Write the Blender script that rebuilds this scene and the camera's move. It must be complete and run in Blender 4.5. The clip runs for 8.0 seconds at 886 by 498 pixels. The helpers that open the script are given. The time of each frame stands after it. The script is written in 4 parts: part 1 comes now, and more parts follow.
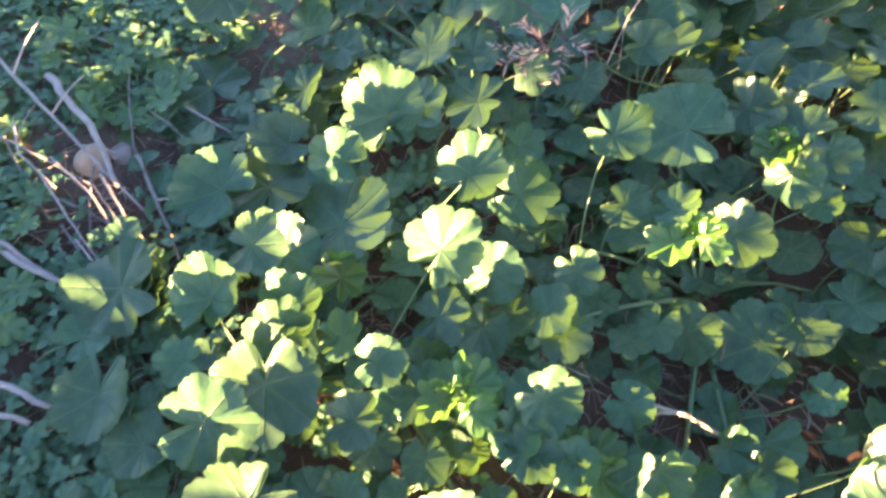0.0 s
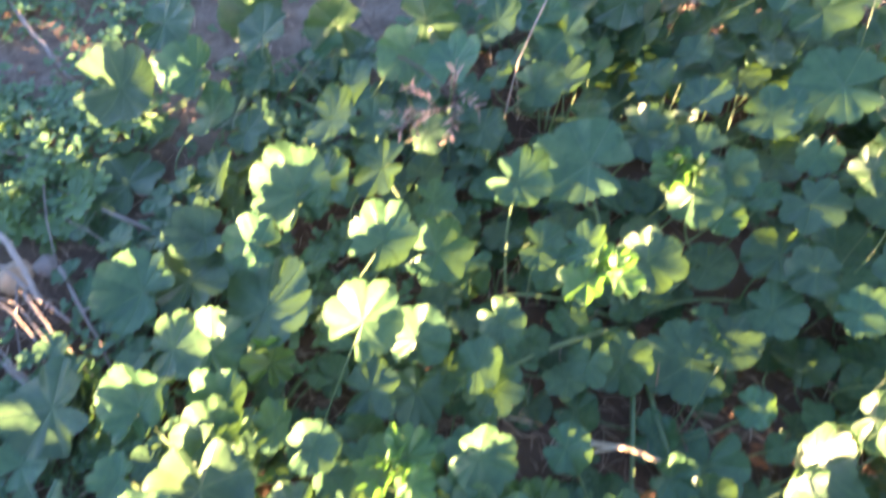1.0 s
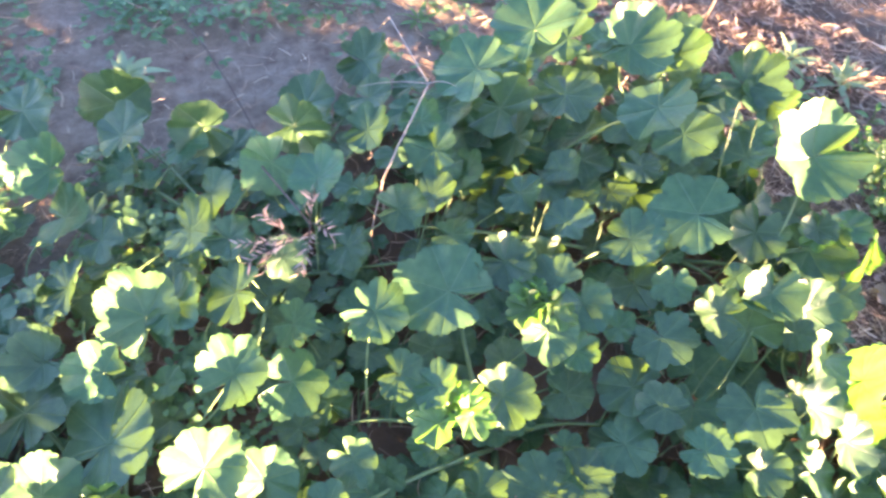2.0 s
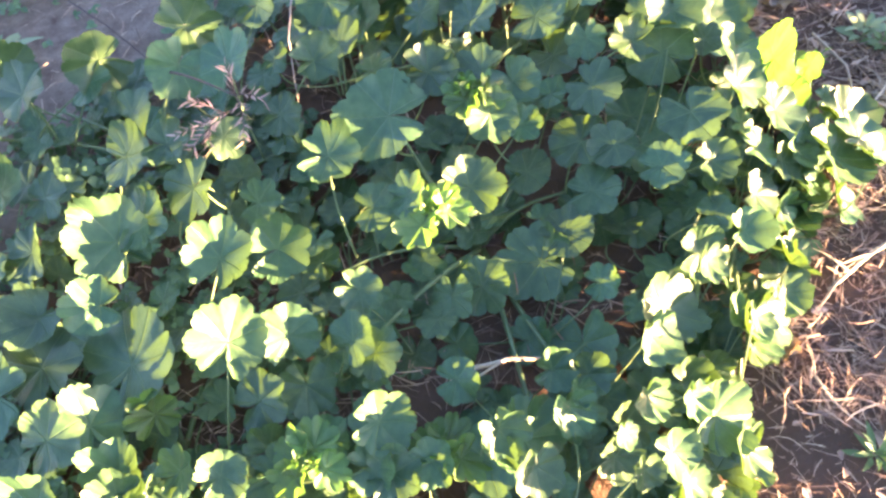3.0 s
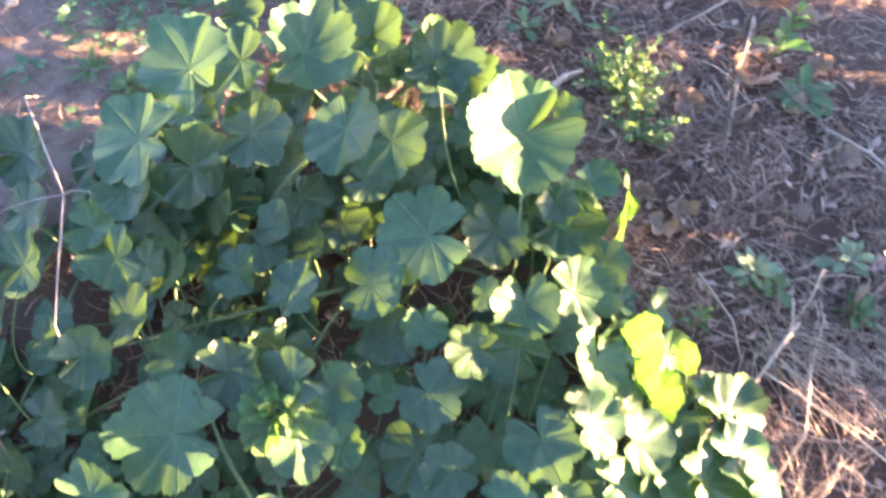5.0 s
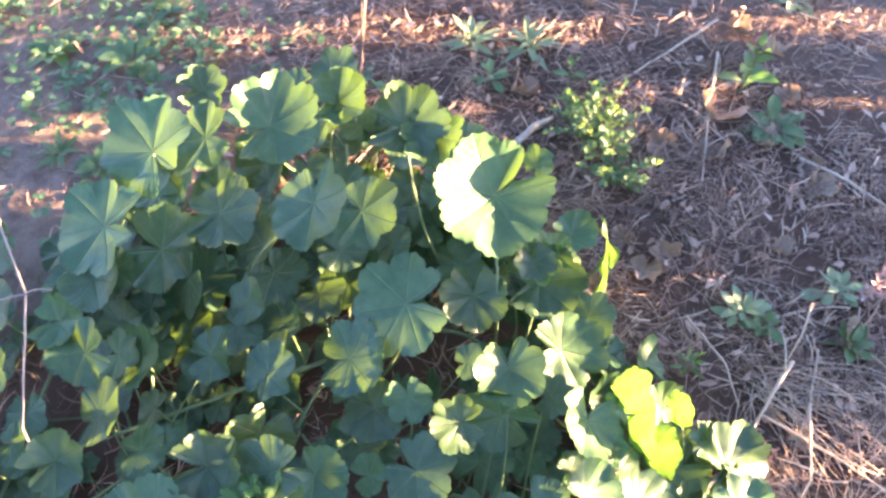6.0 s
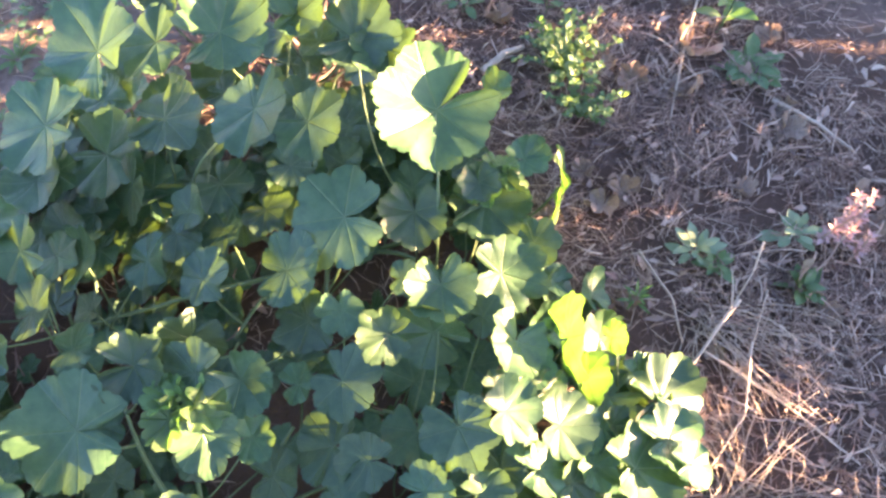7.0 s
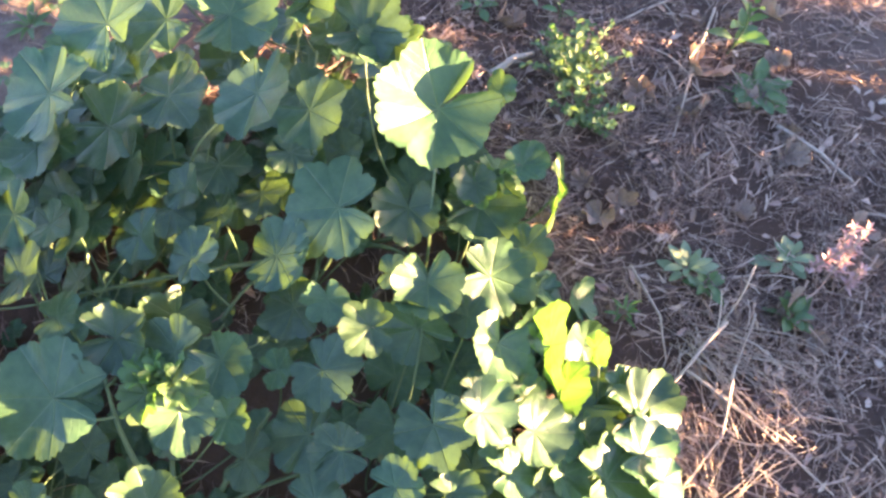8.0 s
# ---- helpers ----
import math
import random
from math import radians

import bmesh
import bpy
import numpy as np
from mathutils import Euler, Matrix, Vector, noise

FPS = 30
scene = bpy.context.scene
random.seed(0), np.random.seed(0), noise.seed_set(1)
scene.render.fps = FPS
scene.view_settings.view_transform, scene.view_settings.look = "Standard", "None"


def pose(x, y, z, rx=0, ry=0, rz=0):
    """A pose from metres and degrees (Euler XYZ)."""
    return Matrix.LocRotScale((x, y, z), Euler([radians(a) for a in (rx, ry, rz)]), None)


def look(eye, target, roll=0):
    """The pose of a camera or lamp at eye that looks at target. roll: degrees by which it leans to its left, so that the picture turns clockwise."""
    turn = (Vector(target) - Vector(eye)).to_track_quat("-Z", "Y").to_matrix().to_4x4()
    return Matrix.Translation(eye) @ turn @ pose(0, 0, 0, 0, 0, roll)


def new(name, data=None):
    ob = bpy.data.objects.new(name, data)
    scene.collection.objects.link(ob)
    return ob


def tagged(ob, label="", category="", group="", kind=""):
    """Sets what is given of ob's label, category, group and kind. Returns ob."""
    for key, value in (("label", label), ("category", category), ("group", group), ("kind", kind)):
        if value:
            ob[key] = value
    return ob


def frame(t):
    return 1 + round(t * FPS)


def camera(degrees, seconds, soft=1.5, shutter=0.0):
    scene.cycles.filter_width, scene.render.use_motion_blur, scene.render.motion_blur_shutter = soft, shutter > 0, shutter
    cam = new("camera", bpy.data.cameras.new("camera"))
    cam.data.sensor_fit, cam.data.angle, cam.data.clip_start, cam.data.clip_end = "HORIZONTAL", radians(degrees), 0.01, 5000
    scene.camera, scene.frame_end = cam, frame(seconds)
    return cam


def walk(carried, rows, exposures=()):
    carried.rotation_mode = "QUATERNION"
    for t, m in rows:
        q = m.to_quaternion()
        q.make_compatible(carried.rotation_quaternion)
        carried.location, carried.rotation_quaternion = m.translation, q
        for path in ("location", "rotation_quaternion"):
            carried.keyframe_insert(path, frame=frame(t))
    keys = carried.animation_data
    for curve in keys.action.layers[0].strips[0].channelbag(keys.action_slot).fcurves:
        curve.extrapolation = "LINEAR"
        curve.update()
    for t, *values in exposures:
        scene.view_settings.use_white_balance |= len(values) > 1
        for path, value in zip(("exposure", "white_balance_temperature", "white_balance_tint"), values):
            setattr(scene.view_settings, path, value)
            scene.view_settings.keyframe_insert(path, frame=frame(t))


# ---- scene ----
cam = camera(66.2, 8.0, soft=2.7, shutter=0.4)
# seconds, eye (x, y, z), yaw, pitch, roll
ROWS = [
    (0, 0.0000, -0.0000, 0.8270, -1.59, -60.00, 1.83),
    (0.5, 0.0123, -0.0413, 0.8265, 2.49, -60.82, -1.71),
    (1, 0.0870, 0.0377, 0.8597, -3.94, -58.35, -5.03),
    (1.2, 0.1182, 0.0663, 0.8788, -4.58, -55.67, -4.26),
    (2.3, 0.2217, 0.1693, 0.9257, -16.80, -59.48, 4.78),
    (2.5, 0.2052, 0.1243, 0.9204, -17.51, -61.33, -1.42),
    (3, 0.1489, 0.0143, 0.8804, -21.42, -63.12, -10.29),
    (3.5, 0.1518, 0.0215, 0.8903, -28.32, -62.61, -0.83),
    (4, 0.3102, 0.1116, 0.9227, -35.61, -61.72, 0.75),
    (4.5, 0.4191, 0.1861, 0.9216, -34.69, -62.01, 0.31),
    (5, 0.4870, 0.2813, 0.8933, -31.56, -63.31, -0.87),
    (5.2, 0.5047, 0.3096, 0.8938, -28.44, -63.05, -2.47),
    (6.3, 0.5282, 0.2906, 0.8903, -34.16, -59.87, -4.23),
    (6.5, 0.5337, 0.2631, 0.8748, -32.78, -61.42, -3.47),
    (7, 0.5648, 0.2342, 0.8577, -31.80, -63.92, -2.17),
    (7.5, 0.5731, 0.2350, 0.8597, -30.74, -63.85, -1.48),
    (8, 0.5739, 0.2237, 0.8570, -31.36, -63.76, 2.02),
]
walk(cam, [(t, pose(x, y, z, 0, 0, yaw) @ pose(0, 0, 0, 90 + pitch, 0, 0) @ pose(0, 0, 0, 0, 0, roll)) for t, x, y, z, yaw, pitch, roll in ROWS], [(0.0, 4.58, 6550, 36), (1.0, 4.70, 6500, 36), (2.4, 5.14, 6600, 39), (3.5, 4.86, 7000, 41), (5.0, 4.88, 6500, 44), (7.0, 4.78, 6650, 45), (7.5, 4.58, 6700, 45), (8.0, 4.66, 6650, 45)])

# ---- light ----
SUN = Vector((0.79, -0.60, 0.118)).normalized()
world = bpy.data.worlds.new("sky")
scene.world = world
world.use_nodes = True
wn = world.node_tree
sky = wn.nodes.new("ShaderNodeTexSky")
sky.sky_type = "NISHITA"
sky.sun_disc = False
sky.sun_elevation = math.asin(SUN.z)
sky.sun_rotation = math.atan2(SUN.x, SUN.y)
sky.ozone_density = 3.0
wn.links.new(sky.outputs[0], wn.nodes["Background"].inputs[0])
wn.nodes["Background"].inputs[1].default_value = 0.05
lamp = bpy.data.lights.new("sun", "SUN")
lamp.energy, lamp.angle, lamp.color = 5.0, radians(0.6), (1.0, 0.74, 0.37)
new("sun", lamp).matrix_world = look(SUN * 20, (0, 0, 0))


# ---- materials ----
def material(name):
    m = bpy.data.materials.new(name)
    m.use_nodes = True
    nt = m.node_tree
    return m, nt, nt.nodes["Principled BSDF"]


def node(nt, kind, **values):
    n = nt.nodes.new("ShaderNode" + kind)
    for key, value in values.items():
        if key in n.inputs:
            n.inputs[key].default_value = value
    return n


def maths(nt, op, a, b=0.0, c=0.0):
    n = nt.nodes.new("ShaderNodeMath")
    n.operation = op
    for k, v in enumerate((a, b, c)):
        if isinstance(v, (int, float)):
            n.inputs[k].default_value = v
        else:
            nt.links.new(v, n.inputs[k])
    return n.outputs[0]


def ramp(nt, fac, stops):
    n = nt.nodes.new("ShaderNodeValToRGB")
    el = n.color_ramp.elements
    while len(el) < len(stops):
        el.new(0.5)
    for e, (p, c) in zip(el, stops):
        e.position, e.color = p, (*c, 1)
    nt.links.new(fac, n.inputs[0])
    return n.outputs[0]


def mixed(nt, fac, a, b, blend="MIX"):
    n = nt.nodes.new("ShaderNodeMix")
    n.data_type, n.blend_type = "RGBA", blend
    for s, v in ((n.inputs[0], fac), (n.inputs[6], a), (n.inputs[7], b)):
        if isinstance(v, (int, float)):
            s.default_value = v
        elif isinstance(v, tuple):
            s.default_value = (*v, 1)
        else:
            nt.links.new(v, s)
    return n.outputs[2]


def noise_at(nt, where, scale, detail=4, rough=0.6):
    n = node(nt, "TexNoise", Scale=scale, Detail=detail, Roughness=rough)
    nt.links.new(where, n.inputs["Vector"])
    return n.outputs["Fac"]


def bumped(nt, bsdf, height, strength, distance):
    b = node(nt, "Bump", Strength=strength, Distance=distance)
    nt.links.new(height, b.inputs["Height"])
    nt.links.new(b.outputs[0], bsdf.inputs["Normal"])
    return b


def translucent(nt, bsdf, colour, share, bump=None):
    """Lets part of the light through the blade, as a thin leaf does."""
    t = nt.nodes.new("ShaderNodeBsdfTranslucent")
    nt.links.new(colour, t.inputs[0])
    if bump:
        nt.links.new(bump.outputs[0], t.inputs["Normal"])
    m = nt.nodes.new("ShaderNodeMixShader")
    m.inputs[0].default_value = share
    nt.links.new(bsdf.outputs[0], m.inputs[1])
    nt.links.new(t.outputs[0], m.inputs[2])
    nt.links.new(m.outputs[0], nt.nodes["Material Output"].inputs[0])


VEINS = 7


def mallow_leaf_material(name, dark, light, glow, share):
    m, nt, bsdf = material(name)
    uv = nt.nodes.new("ShaderNodeUVMap")
    off = node(nt, "VectorMath")
    off.operation = "MULTIPLY_ADD"
    nt.links.new(uv.outputs[0], off.inputs[0])
    off.inputs[1].default_value, off.inputs[2].default_value = (2, 2, 0), (-1, -1, 0)
    xy = nt.nodes.new("ShaderNodeSeparateXYZ")
    nt.links.new(off.outputs[0], xy.inputs[0])
    x, y = xy.outputs[0], xy.outputs[1]
    r = maths(nt, "SQRT", maths(nt, "ADD", maths(nt, "MULTIPLY", x, x), maths(nt, "MULTIPLY", y, y)))
    turn = maths(nt, "MULTIPLY", maths(nt, "ARCTAN2", y, x), VEINS / (2 * math.pi))
    away = maths(nt, "ABSOLUTE", maths(nt, "SUBTRACT", maths(nt, "FRACT", maths(nt, "ADD", turn, VEINS)), 0.5))
    across = maths(nt, "MULTIPLY", maths(nt, "MULTIPLY", away, r), 2 * math.pi / VEINS)
    # main veins, and side veins that leave them forwards
    main = maths(nt, "SUBTRACT", 1.0, maths(nt, "SMOOTH_MIN", maths(nt, "DIVIDE", across, 0.022), 1.0, 0.3))
    main = maths(nt, "MAXIMUM", main, 0.0)
    side = maths(nt, "FRACT", maths(nt, "MULTIPLY", maths(nt, "SUBTRACT", r, maths(nt, "MULTIPLY", across, 1.1)), 6.5))
    side = maths(nt, "ABSOLUTE", maths(nt, "SUBTRACT", side, 0.5))
    side = maths(nt, "MAXIMUM", maths(nt, "SUBTRACT", 1.0, maths(nt, "DIVIDE", side, 0.09)), 0.0)
    co = nt.nodes.new("ShaderNodeTexCoord")
    info = nt.nodes.new("ShaderNodeObjectInfo")
    blotch = noise_at(nt, co.outputs["Object"], 3.2, 3)
    fine = noise_at(nt, co.outputs["Object"], 26, 3)
    base = mixed(nt, ramp(nt, blotch, ((0.35, (0, 0, 0)), (0.68, (1, 1, 1)))), dark, light)
    tint = node(nt, "HueSaturation")
    nt.links.new(base, tint.inputs["Color"])
    nt.links.new(maths(nt, "MULTIPLY_ADD", info.outputs["Random"], 0.035, 0.485), tint.inputs["Hue"])
    nt.links.new(maths(nt, "MULTIPLY_ADD", info.outputs["Random"], 0.5, 0.72), tint.inputs["Value"])
    veiny = mixed(nt, maths(nt, "MULTIPLY", main, 0.24), tint.outputs[0], (0.22, 0.32, 0.12))
    veiny = mixed(nt, maths(nt, "MULTIPLY", side, 0.06), veiny, (0.18, 0.28, 0.10))
    nt.links.new(veiny, bsdf.inputs["Base Color"])
    bsdf.inputs["Roughness"].default_value = 0.36
    bsdf.inputs["Specular IOR Level"].default_value = 0.4
    height = maths(nt, "ADD", maths(nt, "MULTIPLY", fine, 0.35), maths(nt, "ADD", maths(nt, "MULTIPLY", main, -1.0), maths(nt, "MULTIPLY", side, -0.2)))
    b = bumped(nt, bsdf, height, 0.55, 0.0016)
    thru = mixed(nt, maths(nt, "MULTIPLY", main, 0.6), glow, (0.10, 0.16, 0.02))
    translucent(nt, bsdf, thru, share, b)
    return m


def plain_plant_material(name, dark, light, glow=None, rough=0.5, scale=60, island=False, share=0.25):
    m, nt, bsdf = material(name)
    co = nt.nodes.new("ShaderNodeTexCoord")
    if island:
        fac = nt.nodes.new("ShaderNodeNewGeometry").outputs["Random Per Island"]
        fac = maths(nt, "ADD", maths(nt, "MULTIPLY", fac, 0.75), maths(nt, "MULTIPLY", noise_at(nt, co.outputs["Object"], scale), 0.25))
    else:
        info = nt.nodes.new("ShaderNodeObjectInfo")
        fac = maths(nt, "ADD", maths(nt, "MULTIPLY", info.outputs["Random"], 0.3), maths(nt, "MULTIPLY", noise_at(nt, co.outputs["Object"], scale), 0.7))
    nt.links.new(ramp(nt, fac, ((0.2, dark), (0.8, light))), bsdf.inputs["Base Color"])
    bsdf.inputs["Roughness"].default_value = rough
    b = bumped(nt, bsdf, noise_at(nt, co.outputs["Object"], scale * 6), 0.3, 0.0006)
    if glow:
        c = node(nt, "RGB")
        c.outputs[0].default_value = (*glow, 1)
        translucent(nt, bsdf, c.outputs[0], share, b)
    return m


def litter_material(name, stops, rough=0.75):
    m, nt, bsdf = material(name)
    co = nt.nodes.new("ShaderNodeTexCoord")
    fac = nt.nodes.new("ShaderNodeNewGeometry").outputs["Random Per Island"]
    grain = noise_at(nt, co.outputs["Object"], 180, 3)
    fac = maths(nt, "ADD", maths(nt, "MULTIPLY", fac, 0.8), maths(nt, "MULTIPLY", grain, 0.2))
    nt.links.new(ramp(nt, fac, stops), bsdf.inputs["Base Color"])
    bsdf.inputs["Roughness"].default_value = rough
    bumped(nt, bsdf, grain, 0.4, 0.0008)
    return m


def soil_material():
    m, nt, bsdf = material("soil")
    co = nt.nodes.new("ShaderNodeTexCoord")
    big = noise_at(nt, co.outputs["Object"], 2.2, 5)
    mid = noise_at(nt, co.outputs["Object"], 22, 6, 0.7)
    fine = noise_at(nt, co.outputs["Object"], 240, 4, 0.7)
    c = mixed(nt, big, (0.085, 0.050, 0.032), (0.19, 0.114, 0.070))
    # a pale trodden strip of dust beyond the stand
    at = nt.nodes.new("ShaderNodeSeparateXYZ")
    nt.links.new(co.outputs["Object"], at.inputs[0])
    edge = maths(nt, "ADD", maths(nt, "SUBTRACT", at.outputs[1], maths(nt, "MULTIPLY", at.outputs[0], 0.45)), maths(nt, "MULTIPLY", mid, 0.3))
    right = maths(nt, "ADD", maths(nt, "ADD", at.outputs[0], maths(nt, "MULTIPLY", at.outputs[1], 0.35)), maths(nt, "MULTIPLY", mid, 0.4))
    edge = maths(nt, "MAXIMUM", edge, maths(nt, "SUBTRACT", right, 1.0))
    dust = ramp(nt, maths(nt, "SUBTRACT", edge, 0.6), ((0.25, (0, 0, 0)), (0.55, (1, 1, 1))))
    wide = ramp(nt, noise_at(nt, co.outputs["Object"], 0.7, 4), ((0.42, (0.25, 0.25, 0.25)), (0.6, (1, 1, 1))))
    away = node(nt, "VectorMath")
    away.operation = "LENGTH"
    nt.links.new(co.outputs["Object"], away.inputs[0])
    wide = mixed(nt, ramp(nt, maths(nt, "DIVIDE", away.outputs["Value"], 6.0), ((0.30, (0, 0, 0)), (0.5, (1, 1, 1)))), (1.0, 1.0, 1.0), wide)
    dust = mixed(nt, 1.0, dust, wide, "MULTIPLY")
    c = mixed(nt, dust, c, (0.42, 0.325, 0.24))
    c = mixed(nt, ramp(nt, mid, ((0.35, (0, 0, 0)), (0.7, (1, 1, 1)))), c, (0.15, 0.093, 0.065))
    c = mixed(nt, maths(nt, "MULTIPLY", fine, 0.55), c, (0.11, 0.068, 0.046), "MIX")
    nt.links.new(c, bsdf.inputs["Base Color"])
    bsdf.inputs["Roughness"].default_value = 0.95
    bsdf.inputs["Specular IOR Level"].default_value = 0.15
    bumped(nt, bsdf, maths(nt, "ADD", mid, maths(nt, "MULTIPLY", fine, 0.5)), 0.9, 0.008)
    return m


M_LEAF = mallow_leaf_material("mallow_leaf", (0.040, 0.094, 0.040), (0.074, 0.142, 0.058), (0.21, 0.40, 0.05), 0.09)
# young leaves; also stands in for sunlight on the backlit leaves and one weed
M_YOUNG_LIT = mallow_leaf_material("young_or_lit_leaf", (0.08, 0.155, 0.05), (0.135, 0.215, 0.075), (0.23, 0.52, 0.045), 0.28)
M_STEM = plain_plant_material("green_stem", (0.085, 0.14, 0.055), (0.17, 0.25, 0.10), (0.2, 0.3, 0.05), 0.45, 90, share=0.12)
M_WEED = plain_plant_material("weed_leaf", (0.055, 0.13, 0.048), (0.13, 0.235, 0.09), (0.30, 0.48, 0.05), 0.5, 40)
M_COVER = plain_plant_material("groundcover_leaf", (0.05, 0.125, 0.06), (0.125, 0.235, 0.115), (0.28, 0.46, 0.06), 0.5, 30, True)
M_GREY = plain_plant_material("greyish_leaf", (0.15, 0.23, 0.11), (0.31, 0.41, 0.22), (0.2, 0.28, 0.1), 0.65, 40)
M_PINK = plain_plant_material("pink_bract", (0.48, 0.29, 0.24), (0.74, 0.57, 0.49), (0.5, 0.25, 0.2), 0.6, 60)
M_STRAW = litter_material("straw", ((0.0, (0.06, 0.036, 0.027)), (0.35, (0.25, 0.15, 0.10)), (0.72, (0.50, 0.335, 0.225)), (1.0, (0.78, 0.62, 0.44))))
M_TWIG = plain_plant_material("dry_stalk", (0.34, 0.24, 0.15), (0.66, 0.52, 0.36), None, 0.7, 50)
M_GREYTWIG = plain_plant_material("weathered_stalk", (0.24, 0.18, 0.14), (0.46, 0.37, 0.30), None, 0.75, 50)
M_RUST = plain_plant_material("rusty_seed_head", (0.36, 0.20, 0.14), (0.68, 0.47, 0.36), (0.4, 0.25, 0.18), 0.7, 70)
M_BROWN = plain_plant_material("brown_stalk", (0.065, 0.04, 0.03), (0.17, 0.11, 0.08), None, 0.75, 50)
M_STONE = plain_plant_material("pale_stone", (0.50, 0.31, 0.18), (0.68, 0.48, 0.31), None, 0.85, 45)
M_DEAD = plain_plant_material("dead_leaf", (0.17, 0.105, 0.07), (0.50, 0.37, 0.25), (0.4, 0.25, 0.12), 0.75, 6, share=0.15)
M_SOIL = soil_material()


# ---- mesh helpers ----
def mesh(name, verts, faces, mat, uv=None, smooth=True):
    me = bpy.data.meshes.new(name)
    me.from_pydata([tuple(v) for v in verts], [], faces)
    me.materials.append(mat)
    if smooth:
        me.polygons.foreach_set("use_smooth", [True] * len(me.polygons))
    if uv is not None:
        layer = me.uv_layers.new(name="UVMap")
        at = np.empty(len(me.loops), dtype=np.int32)
        me.loops.foreach_get("vertex_index", at)
        layer.data.foreach_set("uv", np.asarray(uv, dtype=np.float32)[at].ravel())
    me.update()
    return me


def part(name, me, parent, label="", m=None):
    ob = new(name, me)
    ob.parent = parent
    if m is not None:
        ob.matrix_basis = m
    if label:
        ob["label"] = label
    return ob


def thing(name, x, y, z, label, category, group="", turn=0.0, size=1.0):
    ob = new(name)
    ob.empty_display_size = 0.02
    ob.matrix_basis = pose(x, y, z, 0, 0, turn) @ Matrix.Scale(size, 4)
    return tagged(ob, label, category, group)


def join(pieces):
    verts, faces = [], []
    for v, f in pieces:
        k = len(verts)
        verts += [tuple(p) for p in v]
        faces += [tuple(i + k for i in q) for q in f]
    return verts, faces


def tube(points, radii, sides=6):
    """A round stalk along points, closed at both ends."""
    points = [Vector(p) for p in points]
    if isinstance(radii, (int, float)):
        radii = [radii] * len(points)
    verts, faces = [], []
    side = None
    for i, p in enumerate(points):
        t = (points[min(i + 1, len(points) - 1)] - points[max(i - 1, 0)]).normalized()
        if side is None:
            side = t.orthogonal().normalized()
        side = (side - t * side.dot(t)).normalized()
        up = t.cross(side)
        for k in range(sides):
            a = 2 * math.pi * k / sides
            verts.append(p + (side * math.cos(a) + up * math.sin(a)) * radii[i])
    for i in range(len(points) - 1):
        for k in range(sides):
            a, b = i * sides + k, i * sides + (k + 1) % sides
            faces.append((a, b, b + sides, a + sides))
    faces.append(tuple(reversed(range(sides))))
    faces.append(tuple(range((len(points) - 1) * sides, len(points) * sides)))
    return verts, faces


def bend(a, c, b, n=8):
    """n + 1 points on the curve from a to b that is pulled towards c."""
    a, c, b = Vector(a), Vector(c), Vector(b)
    return [a * (1 - t) ** 2 + c * (2 * t * (1 - t)) + b * t * t for t in (i / n for i in range(n + 1))]


def blade(length, width, fold=0.25, droop=0.2, n=6, point=0.6, cross=2):
    """A leaf along +x from its stalk end at the origin, folded along its midrib and drooping."""
    verts, faces = [], []
    for i in range(n + 1):
        t = i / n
        w = width * 0.5 * (math.sin(math.pi * min(1, t ** point)) ** 0.8 if 0 < t < 1 else 0.03)
        z = length * (0.25 * t - droop * t * t * 1.6)
        verts += [(t * length, -w, z + w * fold), (t * length, 0, z), (t * length, w, z + w * fold)]
    for i in range(n):
        for k in range(2):
            a = 3 * i + k
            faces.append((a, a + 3, a + 4, a + 1))
    return verts, faces


def placed(vf, m):
    return [m @ Vector(v) for v in vf[0]], vf[1]


# ---- ground ----
def hummock(x, y):
    far = math.hypot(x - 0.3, y - 0.5)
    h = 0.012 * noise.noise((x * 3.1, y * 3.1, 0.3)) + 0.006 * noise.noise((x * 11, y * 11, 4.0)) + 0.003 * noise.noise((x * 34, y * 34, 9.0))
    return h * min(1.0, 3.0 / max(far, 1e-3)) + 0.25 * noise.noise((x * 0.07, y * 0.07, 2)) * min(1, max(0, far - 4) / 20)


def build_ground():
    n, k = 220, 7.5
    line = [300 * math.sinh(k * (2 * i / n - 1)) / math.sinh(k) for i in range(n + 1)]
    verts = [(x + 0.4, y + 0.5, hummock(x + 0.4, y + 0.5)) for y in line for x in line]
    faces = [(j * (n + 1) + i, j * (n + 1) + i + 1, (j + 1) * (n + 1) + i + 1, (j + 1) * (n + 1) + i) for j in range(n) for i in range(n)]
    ob = new("ground", mesh("ground", verts, faces, M_SOIL))
    tagged(ob, "bare brown soil with dry grass litter and weeds", "ground", kind="structure")


build_ground()


